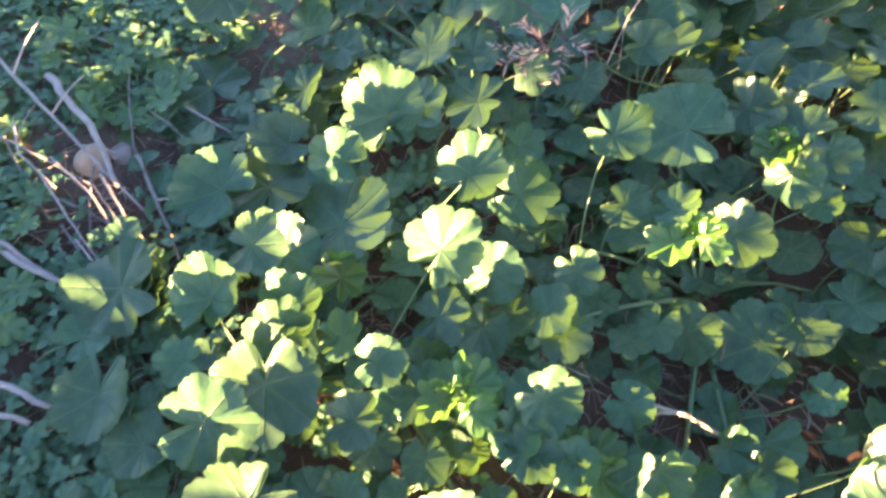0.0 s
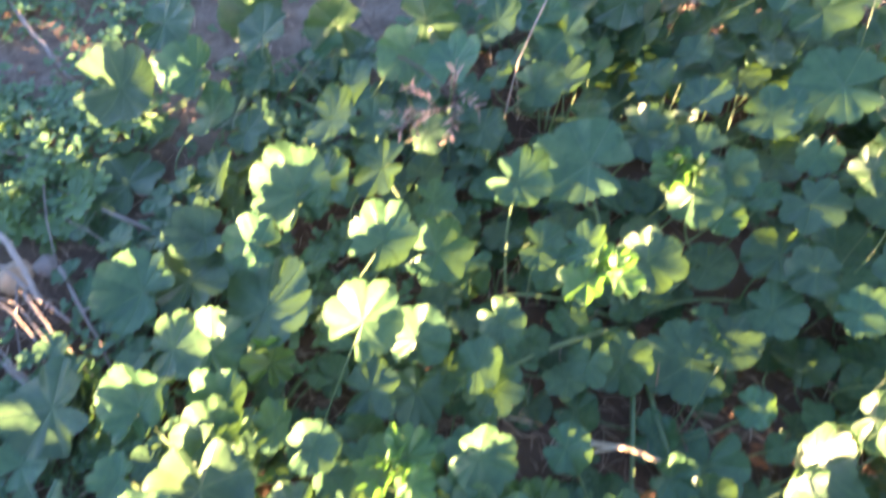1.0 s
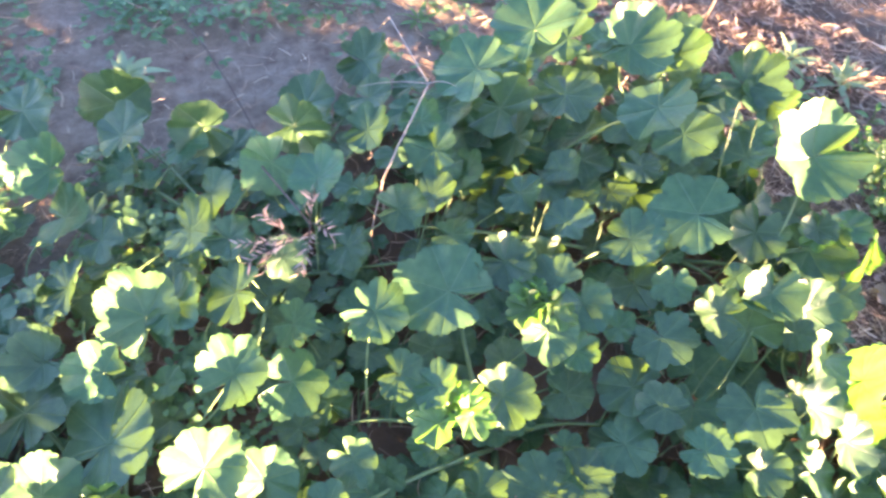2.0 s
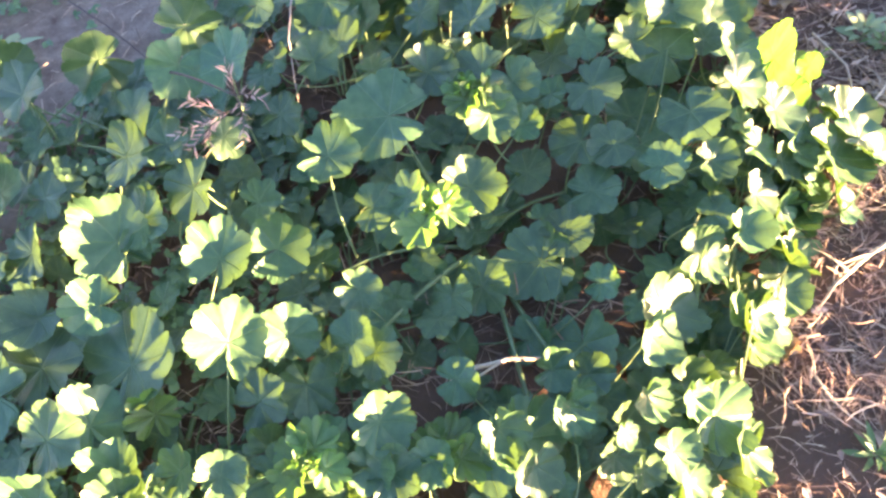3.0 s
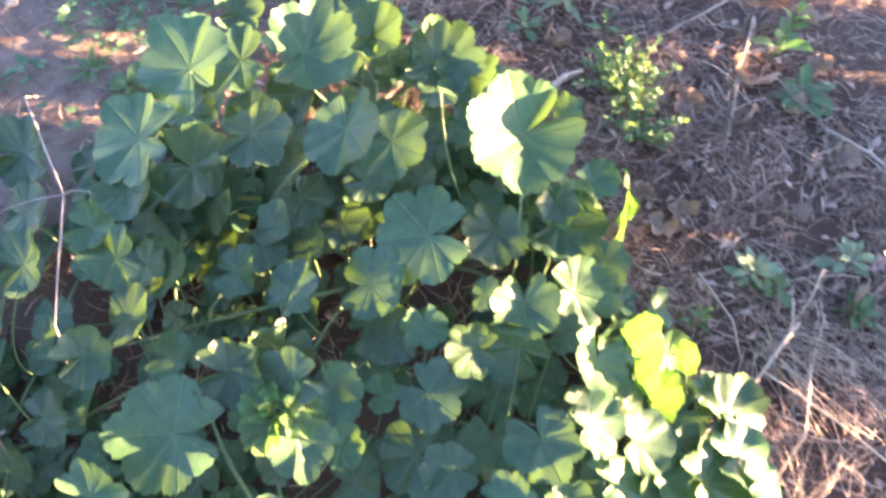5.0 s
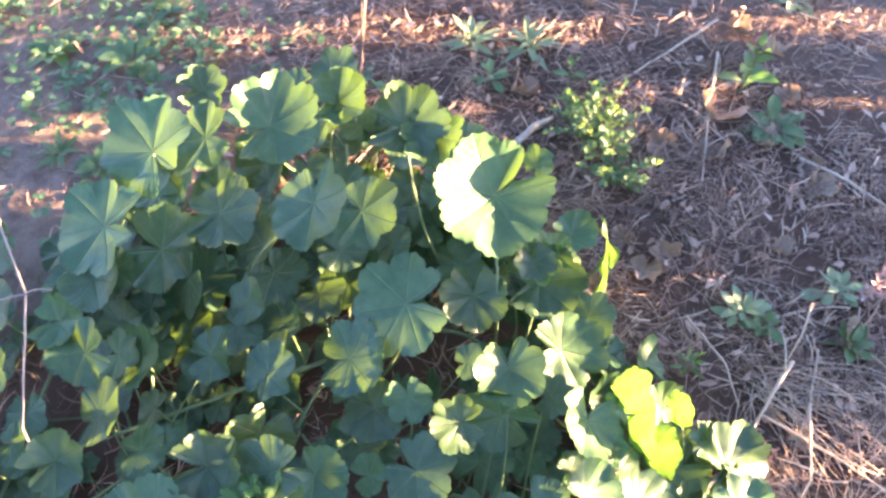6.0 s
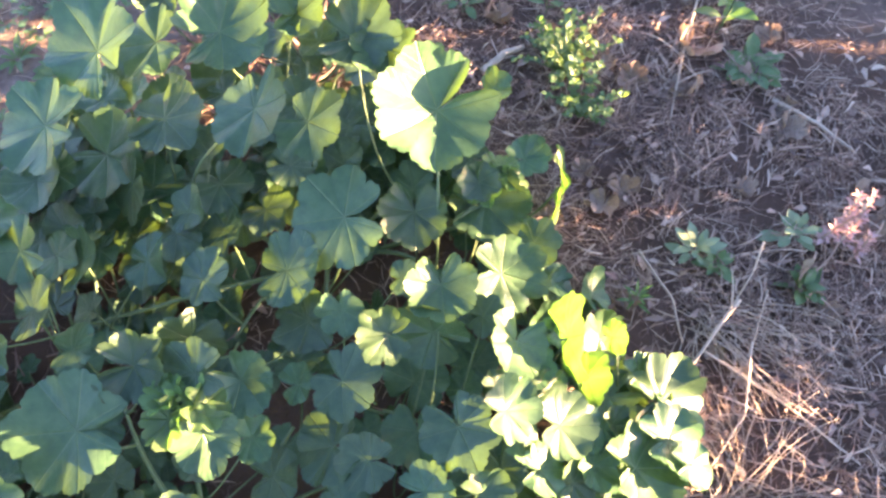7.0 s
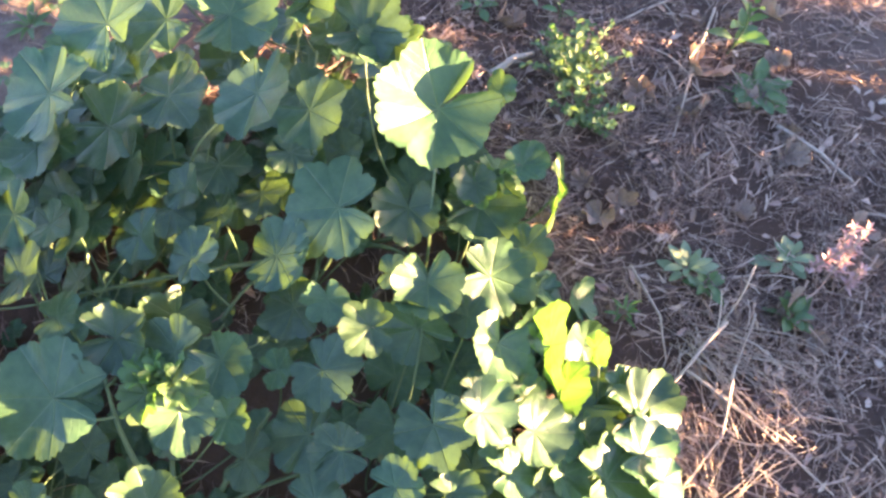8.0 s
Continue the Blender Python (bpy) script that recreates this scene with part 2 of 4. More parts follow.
# ---- mallow ----
def mallow_leaf_mesh(seed, mat, lobing=0.2, cup=0.2, pleat=0.16, ruffle=0.07, notch=0.06, curl=0.05):
    """A round lobed leaf of radius 1 about its hub, with the notch towards +x and its face up."""
    rnd = random.Random(seed)
    n, rings = 141, (0.0, 0.12, 0.3, 0.48, 0.66, 0.8, 0.91, 1.0)
    tilt = [rnd.uniform(-0.10, 0.10) for _ in range(VEINS)]
    reach = [rnd.uniform(0.92, 1.06) for _ in range(VEINS)]
    phase = [rnd.uniform(0, 6.28) for _ in range(5)]
    teeth = rnd.choice((4, 5, 6))
    depth = [rnd.uniform(0.5, 1.25) for _ in range(VEINS + 1)]
    skew = [rnd.uniform(-0.06, 0.06) for _ in range(VEINS + 1)]
    skew[0] = skew[VEINS] = 0.0
    lean = rnd.uniform(-0.14, 0.14)
    verts, uv, faces = [(0, 0, 0)], [(0.5, 0.5)], []
    for f in rings[1:]:
        for i in range(n):
            a = notch + (2 * math.pi - 2 * notch) * i / (n - 1)
            s = a * VEINS / (2 * math.pi)
            k = min(VEINS - 1, int(s))
            u = s - k
            a += skew[k] * (1 - u) + skew[k + 1] * u
            lobe = math.sin(math.pi * u)
            away = min(a, 2 * math.pi - a)
            q = min(1, max(0, (away - notch) / 0.36))
            edge = (1 - lobing + lobing * lobe ** 0.55) * reach[k] ** lobe * (0.42 + 0.58 * q * q * (3 - 2 * q)) * (1 + 0.10 * math.cos(a + math.pi))
            # rounded scallops along the margin
            edge *= 1 + 0.06 * (abs(math.sin(math.pi * teeth * u)) ** 0.6 - 0.6) * f ** 3
            r = f * edge
            # creased at the veins, arched between them
            rise = 2 * math.sin(math.pi / 2 * abs(2 * u - 1)) - 1
            fold = pleat * r * 0.5 * rise * (depth[k] * (1 - u) + depth[k + 1] * u) * (0.45 + 0.55 * f)
            z = 0.05 * r + cup * r ** 1.8 + fold + tilt[k] * lobe * r * r * 1.6
            z += ruffle * f ** 2 * (1.3 * math.sin(2 * a + phase[3]) + math.sin(3 * a + phase[0]) + 0.6 * f * math.sin(5 * a + phase[1]) + 0.35 * f * math.sin(11 * a + phase[2]))
            z += lean * r * r * math.sin(a + phase[3])
            z += curl * f ** 6 * (1.0 + 1.2 * math.sin(2 * a + phase[2]) + 0.7 * math.sin(7 * a + phase[4]))
            x, y = r * math.cos(a), r * math.sin(a)
            verts.append((x, y, z))
            uv.append((x * 0.5 + 0.5, y * 0.5 + 0.5))
    faces += [(0, 1 + i, 2 + i) for i in range(n - 1)]
    for j in range(len(rings) - 2):
        for i in range(n - 1):
            a = 1 + j * n + i
            faces.append((a, a + n, a + n + 1, a + 1))
    return mesh("mallow_leaf", verts, faces, mat, uv)


def leaf_shapes(first, count, mat, lobing, cup, pleat, ruffle, notch, curl):
    """Leaves of one habit, each with its own lobes, folds and turned-up margin."""
    rnd = random.Random(first)
    return [mallow_leaf_mesh(first + k, mat, *(rnd.uniform(*span) for span in (lobing, cup, pleat, ruffle, notch, curl))) for k in range(count)]


CUPPED = leaf_shapes(0, 20, M_LEAF, (0.12, 0.24), (0.22, 0.42), (0.05, 0.13), (0.04, 0.09), (0.03, 0.16), (0.02, 0.09))
FLAT = leaf_shapes(20, 20, M_LEAF, (0.12, 0.24), (-0.04, 0.16), (0.03, 0.09), (0.03, 0.07), (0.03, 0.16), (-0.04, 0.09))
FACING = leaf_shapes(40, 10, M_LEAF, (0.12, 0.24), (0.05, 0.22), (0.05, 0.12), (0.04, 0.09), (0.03, 0.16), (0.0, 0.08))
YOUNG = leaf_shapes(60, 6, M_YOUNG_LIT, (0.26, 0.34), (0.2, 0.35), (0.2, 0.36), (0.04, 0.08), (0.08, 0.12), (0.0, 0.05))
# backlit leaves: the sun's glow is put into a paler, more translucent material
BACKLIT = [mallow_leaf_mesh(90, M_YOUNG_LIT, 0.16, -0.05, 0.10, 0.05, 0.10, -0.05)]

# crown of each plant on the ground
CROWNS = [
    {"at": (0.64, 0.66), "leaves": []},
    {"at": (0.36, 0.40), "leaves": []},
    {"at": (-0.12, 0.36), "leaves": []},
    {"at": (0.08, 0.72), "leaves": []},
    {"at": (0.70, 0.30), "leaves": []},
]


def leaf(crown, x, y, z, radius, lean_to, lean, notch_to, shapes=None):
    """A leaf with its hub at (x, y, z): its face leans so many degrees from upright towards lean_to."""
    crown["leaves"].append((Vector((x, y, z)), radius, lean_to, lean, notch_to, shapes))


def leaf_pose(hub, radius, lean_to, lean, notch_to):
    a, b, c = radians(lean_to), radians(lean), radians(notch_to)
    up = Vector((math.sin(b) * math.cos(a), math.sin(b) * math.sin(a), math.cos(b)))
    ahead = Vector((math.cos(c), math.sin(c), 0))
    ahead = (ahead - up * ahead.dot(up)).normalized()
    m = Matrix((ahead, up.cross(ahead), up)).transposed().to_4x4()
    return Matrix.Translation(hub) @ m @ Matrix.Scale(radius, 4)

# leaves of plant 1: crown, place, radius, lean direction, lean, heading of the notch
leaf(CROWNS[0], 0.528, 0.955, 0.228, 0.068, -171, 33, -99, FLAT)
leaf(CROWNS[0], 0.431, 0.919, 0.193, 0.065, -170, 24, -29, FLAT)
leaf(CROWNS[0], 0.469, 0.891, 0.133, 0.061, -163, 18, 119, FLAT)
leaf(CROWNS[0], 0.555, 0.851, 0.188, 0.052, 174, 12, 150, FLAT)
leaf(CROWNS[0], 0.666, 0.905, 0.222, 0.063, -105, 22, 172, CUPPED)
leaf(CROWNS[0], 0.644, 0.747, 0.253, 0.054, 170, 26, 40, FLAT)
leaf(CROWNS[0], 0.694, 0.736, 0.203, 0.047, -175, 24, 117, FLAT)
leaf(CROWNS[0], 0.523, 0.740, 0.153, 0.030, 163, 34, 170, FLAT)
leaf(CROWNS[0], 0.546, 0.702, 0.138, 0.034, 158, 30, 63, FLAT)
leaf(CROWNS[0], 0.667, 0.606, 0.192, 0.061, -160, 22, -29, FLAT)
leaf(CROWNS[0], 0.737, 0.570, 0.187, 0.040, -124, 24, 58, CUPPED)
leaf(CROWNS[0], 0.805, 0.622, 0.266, 0.067, -108, 25, 4, CUPPED)
leaf(CROWNS[0], 0.793, 0.781, 0.242, 0.049, -126, 22, 139, CUPPED)
leaf(CROWNS[0], 0.776, 0.938, 0.162, 0.043, -119, 19, 171, CUPPED)
leaf(CROWNS[0], 0.941, 0.542, 0.088, 0.056, -40, 87, 150, BACKLIT)
leaf(CROWNS[0], 0.822, 0.549, 0.152, 0.049, -122, 28, 150, CUPPED)
leaf(CROWNS[0], 0.611, 0.524, 0.163, 0.028, -135, 45, 60, FLAT)
leaf(CROWNS[0], 0.369, 0.707, 0.118, 0.025, 163, 29, -29, FLAT)
leaf(CROWNS[0], 0.458, 0.591, 0.153, 0.041, -102, 62, 50, FLAT)
leaf(CROWNS[0], 0.500, 0.643, 0.163, 0.038, 150, 30, -161, FLAT)
leaf(CROWNS[0], 0.383, 0.776, 0.118, 0.041, 163, 34, 150, FLAT)
leaf(CROWNS[0], 0.595, 0.975, 0.185, 0.050, -171, 24, -29, FLAT)
leaf(CROWNS[0], 0.907, 0.583, 0.132, 0.030, -85, 11, 150, CUPPED)
leaf(CROWNS[0], 0.937, 0.688, 0.143, 0.027, 174, 56, 172, FLAT)
leaf(CROWNS[0], 0.818, 0.559, 0.192, 0.026, -124, 15, 69, CUPPED)
leaf(CROWNS[0], 0.455, 0.714, 0.143, 0.035, 165, 31, 150, FLAT)
leaf(CROWNS[0], 0.584, 0.605, 0.153, 0.047, 175, 22, 150, FLAT)
leaf(CROWNS[0], 0.683, 0.511, 0.183, 0.020, 168, 21, 150, FLAT)
leaf(CROWNS[0], 0.634, 1.070, 0.170, 0.037, -130, 25, 150, CUPPED)
leaf(CROWNS[0], 0.819, 0.753, 0.235, 0.039, -150, 20, 60, CUPPED)
leaf(CROWNS[0], 0.575, 0.548, 0.130, 0.039, 165, 23, 100, FLAT)
leaf(CROWNS[0], 0.332, 0.847, 0.170, 0.033, -135, 20, 150, CUPPED)
leaf(CROWNS[0], 0.233, 0.747, 0.155, 0.027, 167, 26, 150, FLAT)
leaf(CROWNS[3], 0.265, 0.928, 0.150, 0.039, -164, 20, 150, FLAT)

# leaves of plant 2: crown, place, radius, lean direction, lean, heading of the notch
leaf(CROWNS[1], 0.530, 0.487, 0.138, 0.024, 160, 27, 150, FLAT)
leaf(CROWNS[1], 0.529, 0.413, 0.118, 0.044, 159, 27, -29, FLAT)
leaf(CROWNS[1], 0.399, 0.588, 0.172, 0.041, -129, 22, 140, CUPPED)
leaf(CROWNS[1], 0.321, 0.562, 0.162, 0.062, -155, 23, -29, FLAT)
leaf(CROWNS[1], 0.344, 0.657, 0.148, 0.032, 154, 22, 150, FLAT)
leaf(CROWNS[1], 0.485, 0.514, 0.167, 0.036, -117, 23, 99, CUPPED)
leaf(CROWNS[1], 0.465, 0.461, 0.147, 0.026, -123, 21, 150, CUPPED)
leaf(CROWNS[1], 0.225, 0.546, 0.167, 0.042, -122, 16, 150, CUPPED)
leaf(CROWNS[1], 0.451, 0.537, 0.188, 0.039, 161, 26, -29, FLAT)
leaf(CROWNS[1], 0.430, 0.484, 0.171, 0.037, -104, 31, 79, CUPPED)
leaf(CROWNS[1], 0.363, 0.426, 0.131, 0.041, -112, 26, 150, CUPPED)
leaf(CROWNS[1], 0.505, 0.352, 0.093, 0.038, -180, 20, 150, FLAT)
leaf(CROWNS[1], 0.175, 0.390, 0.102, 0.031, -119, 28, 117, CUPPED)
leaf(CROWNS[1], 0.212, 0.377, 0.048, 0.025, -171, 29, 139, FLAT)
leaf(CROWNS[1], 0.238, 0.351, 0.018, 0.020, -180, 23, -29, FLAT)
leaf(CROWNS[1], 0.404, 0.319, 0.048, 0.056, -163, 28, -29, FLAT)
leaf(CROWNS[1], 0.445, 0.326, 0.078, 0.038, -179, 22, 170, FLAT)
leaf(CROWNS[1], 0.321, 0.335, 0.038, 0.041, -175, 26, 150, FLAT)
leaf(CROWNS[1], 0.199, 0.308, 0.013, 0.031, -180, 18, 54, FLAT)
leaf(CROWNS[1], 0.251, 0.287, 0.028, 0.031, -163, 33, 150, FLAT)
leaf(CROWNS[1], 0.336, 0.243, 0.018, 0.034, 175, 23, 150, FLAT)
leaf(CROWNS[1], 0.392, 0.203, 0.018, 0.049, 176, 17, 54, FLAT)
leaf(CROWNS[1], 0.437, 0.239, 0.093, 0.025, -169, 26, 150, FLAT)
leaf(CROWNS[1], 0.473, 0.164, 0.110, 0.046, -66, 34, -120, FACING)
leaf(CROWNS[1], 0.248, 0.130, 0.095, 0.052, -58, 38, 150, FACING)
leaf(CROWNS[1], 0.355, 0.085, 0.096, 0.029, -76, 33, 150, CUPPED)
leaf(CROWNS[1], 0.283, 0.440, 0.163, 0.032, 153, 28, 150, FLAT)
leaf(CROWNS[1], 0.245, 0.486, 0.103, 0.036, -164, 29, 150, FLAT)
leaf(CROWNS[1], 0.456, 0.432, 0.078, 0.036, 166, 29, 150, FLAT)
leaf(CROWNS[1], 0.201, 0.132, 0.088, 0.041, -165, 32, -179, FLAT)
leaf(CROWNS[1], 0.136, 0.339, 0.093, 0.034, -176, 27, -179, FLAT)
leaf(CROWNS[1], 0.442, 0.086, 0.101, 0.028, -75, 20, 150, CUPPED)
leaf(CROWNS[1], 0.401, 0.080, 0.101, 0.026, -81, 24, 150, CUPPED)
leaf(CROWNS[1], 0.358, 0.156, 0.077, 0.028, -110, 15, 150, CUPPED)
leaf(CROWNS[1], 0.326, 0.182, 0.077, 0.028, -93, 22, 150, CUPPED)
leaf(CROWNS[1], 0.312, 0.124, 0.091, 0.031, -89, 29, 150, CUPPED)
leaf(CROWNS[1], 0.321, 0.060, 0.106, 0.029, -83, 31, 150, CUPPED)
leaf(CROWNS[1], 0.376, 0.032, 0.111, 0.029, -68, 29, 150, CUPPED)
leaf(CROWNS[1], 0.148, 0.160, 0.102, 0.029, -146, 18, 150, CUPPED)
leaf(CROWNS[1], 0.221, 0.232, 0.078, 0.030, -172, 27, 150, FLAT)
leaf(CROWNS[1], 0.153, 0.311, 0.088, 0.034, -169, 29, 150, FLAT)
leaf(CROWNS[1], 0.228, 0.149, 0.126, 0.031, -84, 41, 98, CUPPED)
leaf(CROWNS[1], 0.308, 0.128, 0.121, 0.029, -76, 43, 94, CUPPED)
leaf(CROWNS[1], 0.435, 0.147, 0.121, 0.034, -55, 40, 101, CUPPED)
leaf(CROWNS[1], 0.384, 0.092, 0.131, 0.026, -61, 42, 99, CUPPED)
leaf(CROWNS[1], 0.421, 0.067, 0.141, 0.023, -73, 41, 71, CUPPED)
leaf(CROWNS[1], 0.239, 0.093, 0.141, 0.030, -84, 41, 73, CUPPED)
leaf(CROWNS[1], 0.328, 0.138, 0.121, 0.018, -54, 39, 75, CUPPED)
leaf(CROWNS[1], 0.330, 0.033, 0.146, 0.022, -62, 41, 74, CUPPED)
leaf(CROWNS[1], 0.360, 0.001, 0.151, 0.021, -55, 42, 76, CUPPED)
leaf(CROWNS[1], 0.338, 0.074, 0.136, 0.017, -65, 40, 73, CUPPED)

# leaves of plant 3: crown, place, radius, lean direction, lean, heading of the notch
leaf(CROWNS[2], -0.121, 0.550, 0.106, 0.041, -99, 22, -29, CUPPED)
leaf(CROWNS[2], -0.119, 0.467, 0.078, 0.073, -176, 20, -153, FLAT)
leaf(CROWNS[2], -0.184, 0.414, 0.091, 0.046, -52, 26, -88, FACING)
leaf(CROWNS[2], -0.115, 0.391, 0.076, 0.034, -93, 29, -113, YOUNG)
leaf(CROWNS[2], -0.160, 0.329, 0.117, 0.039, -132, 14, -120, CUPPED)
leaf(CROWNS[2], 0.009, 0.401, 0.131, 0.049, -76, 29, -128, CUPPED)
leaf(CROWNS[2], 0.071, 0.385, 0.096, 0.041, -92, 34, -112, FACING)
leaf(CROWNS[2], 0.060, 0.331, 0.061, 0.037, -83, 30, 68, FACING)
leaf(CROWNS[2], 0.119, 0.225, 0.121, 0.037, -74, 27, 150, CUPPED)
leaf(CROWNS[2], -0.009, 0.241, 0.088, 0.041, 177, 20, 150, FLAT)
leaf(CROWNS[2], -0.195, 0.577, 0.107, 0.043, -114, 11, 0, CUPPED)
leaf(CROWNS[2], -0.284, 0.521, 0.078, 0.060, -129, 20, -31, FLAT)
leaf(CROWNS[2], -0.220, 0.523, 0.083, 0.058, -144, 19, -95, FLAT)
leaf(CROWNS[2], -0.213, 0.400, 0.138, 0.043, -142, 21, -179, FLAT)
leaf(CROWNS[2], -0.386, 0.379, 0.068, 0.062, -137, 18, 0, FLAT)
leaf(CROWNS[2], -0.256, 0.341, 0.117, 0.044, -124, 19, -94, CUPPED)
leaf(CROWNS[2], -0.171, 0.301, 0.116, 0.037, -72, 25, -58, CUPPED)
leaf(CROWNS[2], -0.181, 0.240, 0.116, 0.059, -57, 22, 96, FACING)
leaf(CROWNS[2], -0.238, 0.196, 0.121, 0.051, -63, 28, -179, FACING)
leaf(CROWNS[2], -0.186, 0.116, 0.106, 0.059, -98, 28, 43, FACING)
leaf(CROWNS[2], 0.006, 0.084, 0.116, 0.055, -80, 28, -179, FACING)
leaf(CROWNS[2], -0.380, 0.244, 0.068, 0.052, -130, 14, 87, FLAT)
leaf(CROWNS[2], -0.061, 0.267, 0.116, 0.031, -85, 22, -179, CUPPED)
leaf(CROWNS[2], -0.010, 0.278, 0.076, 0.034, -77, 27, -179, CUPPED)
leaf(CROWNS[2], -0.083, 0.203, 0.107, 0.033, -135, 20, -179, CUPPED)
leaf(CROWNS[2], 0.103, 0.172, 0.102, 0.035, -130, 13, -179, CUPPED)
leaf(CROWNS[2], -0.104, 0.301, 0.103, 0.032, -178, 23, -179, FLAT)
leaf(CROWNS[2], -0.315, 0.185, 0.073, 0.036, -145, 14, 0, FLAT)
leaf(CROWNS[2], -0.114, 0.090, 0.098, 0.032, -160, 20, -179, FLAT)
leaf(CROWNS[2], -0.089, 0.127, 0.088, 0.028, -175, 22, -179, FLAT)
leaf(CROWNS[2], -0.272, 0.266, 0.113, 0.029, -138, 22, 0, FLAT)
leaf(CROWNS[2], 0.006, 0.330, 0.093, 0.040, -169, 26, -179, FLAT)
leaf(CROWNS[2], 0.086, 0.191, 0.102, 0.030, -117, 14, 150, CUPPED)
leaf(CROWNS[2], 0.059, 0.247, 0.088, 0.030, -166, 29, 150, FLAT)

# leaves of plant 4: crown, place, radius, lean direction, lean, heading of the notch
leaf(CROWNS[3], 0.325, 0.717, 0.158, 0.039, 155, 23, 168, FLAT)
leaf(CROWNS[3], 0.344, 0.787, 0.173, 0.040, -162, 29, -29, FLAT)
leaf(CROWNS[3], -0.064, 0.608, 0.131, 0.060, -104, 29, -84, CUPPED)
leaf(CROWNS[3], 0.045, 0.507, 0.137, 0.046, -112, 23, -134, CUPPED)
leaf(CROWNS[3], 0.110, 0.500, 0.102, 0.046, -117, 27, 173, CUPPED)
leaf(CROWNS[3], 0.276, 0.683, 0.186, 0.034, -97, 25, 171, CUPPED)
leaf(CROWNS[3], 0.174, 0.754, 0.183, 0.044, -178, 21, -116, FLAT)
leaf(CROWNS[3], 0.113, 0.800, 0.173, 0.043, -107, 60, 47, FLAT)
leaf(CROWNS[3], 0.021, 0.787, 0.138, 0.039, -163, 25, 150, FLAT)
leaf(CROWNS[3], -0.011, 0.740, 0.123, 0.049, -167, 27, 150, FLAT)
leaf(CROWNS[3], 0.116, 0.586, 0.093, 0.035, -167, 30, 150, FLAT)
leaf(CROWNS[3], 0.051, 0.685, 0.167, 0.034, -118, 19, 150, CUPPED)
leaf(CROWNS[3], 0.121, 0.632, 0.190, 0.030, -60, 32, 150, FACING)
leaf(CROWNS[3], 0.202, 0.664, 0.143, 0.034, -157, 25, 150, FLAT)
leaf(CROWNS[3], -0.348, 0.750, 0.028, 0.061, -125, 11, -60, FLAT)
leaf(CROWNS[3], -0.189, 0.701, 0.078, 0.041, -164, 30, -179, FLAT)
leaf(CROWNS[3], 0.056, 0.607, 0.158, 0.044, -165, 30, 0, FLAT)
leaf(CROWNS[3], -0.027, 0.611, 0.143, 0.045, -179, 24, -179, FLAT)
leaf(CROWNS[3], -0.333, 0.872, 0.116, 0.068, -102, 27, 170, CUPPED)
leaf(CROWNS[3], -0.137, 1.027, 0.098, 0.056, -82, 65, -89, FLAT)
leaf(CROWNS[3], -0.219, 0.892, 0.112, 0.051, -119, 24, -9, CUPPED)
leaf(CROWNS[3], 0.163, 0.995, 0.083, 0.054, -164, 27, 171, FLAT)
leaf(CROWNS[3], 0.014, 0.907, 0.148, 0.049, -90, 72, -15, FLAT)
leaf(CROWNS[3], -0.283, 1.034, 0.098, 0.058, -131, 20, 171, FLAT)
leaf(CROWNS[3], -0.104, 0.908, 0.148, 0.047, -171, 25, -109, FLAT)
leaf(CROWNS[3], -0.019, 0.896, 0.128, 0.041, -163, 25, 161, FLAT)
leaf(CROWNS[3], 0.149, 0.864, 0.173, 0.048, -96, 67, 159, FLAT)
leaf(CROWNS[3], 0.252, 0.830, 0.183, 0.041, -175, 24, 161, FLAT)
leaf(CROWNS[3], 0.272, 1.086, 0.083, 0.055, -159, 24, 160, FLAT)
leaf(CROWNS[3], -0.197, 0.812, 0.093, 0.050, -177, 22, 161, FLAT)
leaf(CROWNS[3], -0.138, 0.752, 0.108, 0.038, -168, 21, 161, FLAT)

# leaves of plant 5: crown, place, radius, lean direction, lean, heading of the notch
leaf(CROWNS[4], 0.792, 0.472, 0.128, 0.050, -93, 36, 128, FLAT)
leaf(CROWNS[4], 0.710, 0.475, 0.197, 0.039, -115, 19, 62, CUPPED)
leaf(CROWNS[4], 0.800, 0.362, 0.150, 0.052, 153, 79, 150, BACKLIT)
leaf(CROWNS[4], 0.852, 0.339, 0.123, 0.021, 165, 60, 150, BACKLIT)
leaf(CROWNS[4], 0.743, 0.385, 0.182, 0.039, -38, 35, 30, FACING)
leaf(CROWNS[4], 0.680, 0.447, 0.160, 0.046, -132, 58, -82, FLAT)
leaf(CROWNS[4], 0.634, 0.460, 0.197, 0.030, -119, 24, -29, CUPPED)
leaf(CROWNS[4], 0.572, 0.456, 0.158, 0.040, 162, 16, 110, FLAT)
leaf(CROWNS[4], 0.553, 0.376, 0.133, 0.032, -169, 23, -29, FLAT)
leaf(CROWNS[4], 0.646, 0.348, 0.163, 0.042, 176, 23, 83, FLAT)
leaf(CROWNS[4], 0.687, 0.328, 0.206, 0.034, -48, 33, 150, FACING)
leaf(CROWNS[4], 0.730, 0.292, 0.166, 0.035, -30, 31, 150, FACING)
leaf(CROWNS[4], 0.766, 0.261, 0.108, 0.025, -167, 22, 55, FLAT)
leaf(CROWNS[4], 0.868, 0.258, 0.071, 0.057, -60, 34, 150, FACING)
leaf(CROWNS[4], 0.660, 0.293, 0.138, 0.028, -180, 23, 62, FLAT)
leaf(CROWNS[4], 0.552, 0.201, 0.111, 0.036, -100, 25, 150, CUPPED)
leaf(CROWNS[4], 0.593, 0.106, 0.058, 0.044, -48, 42, 150, FLAT)
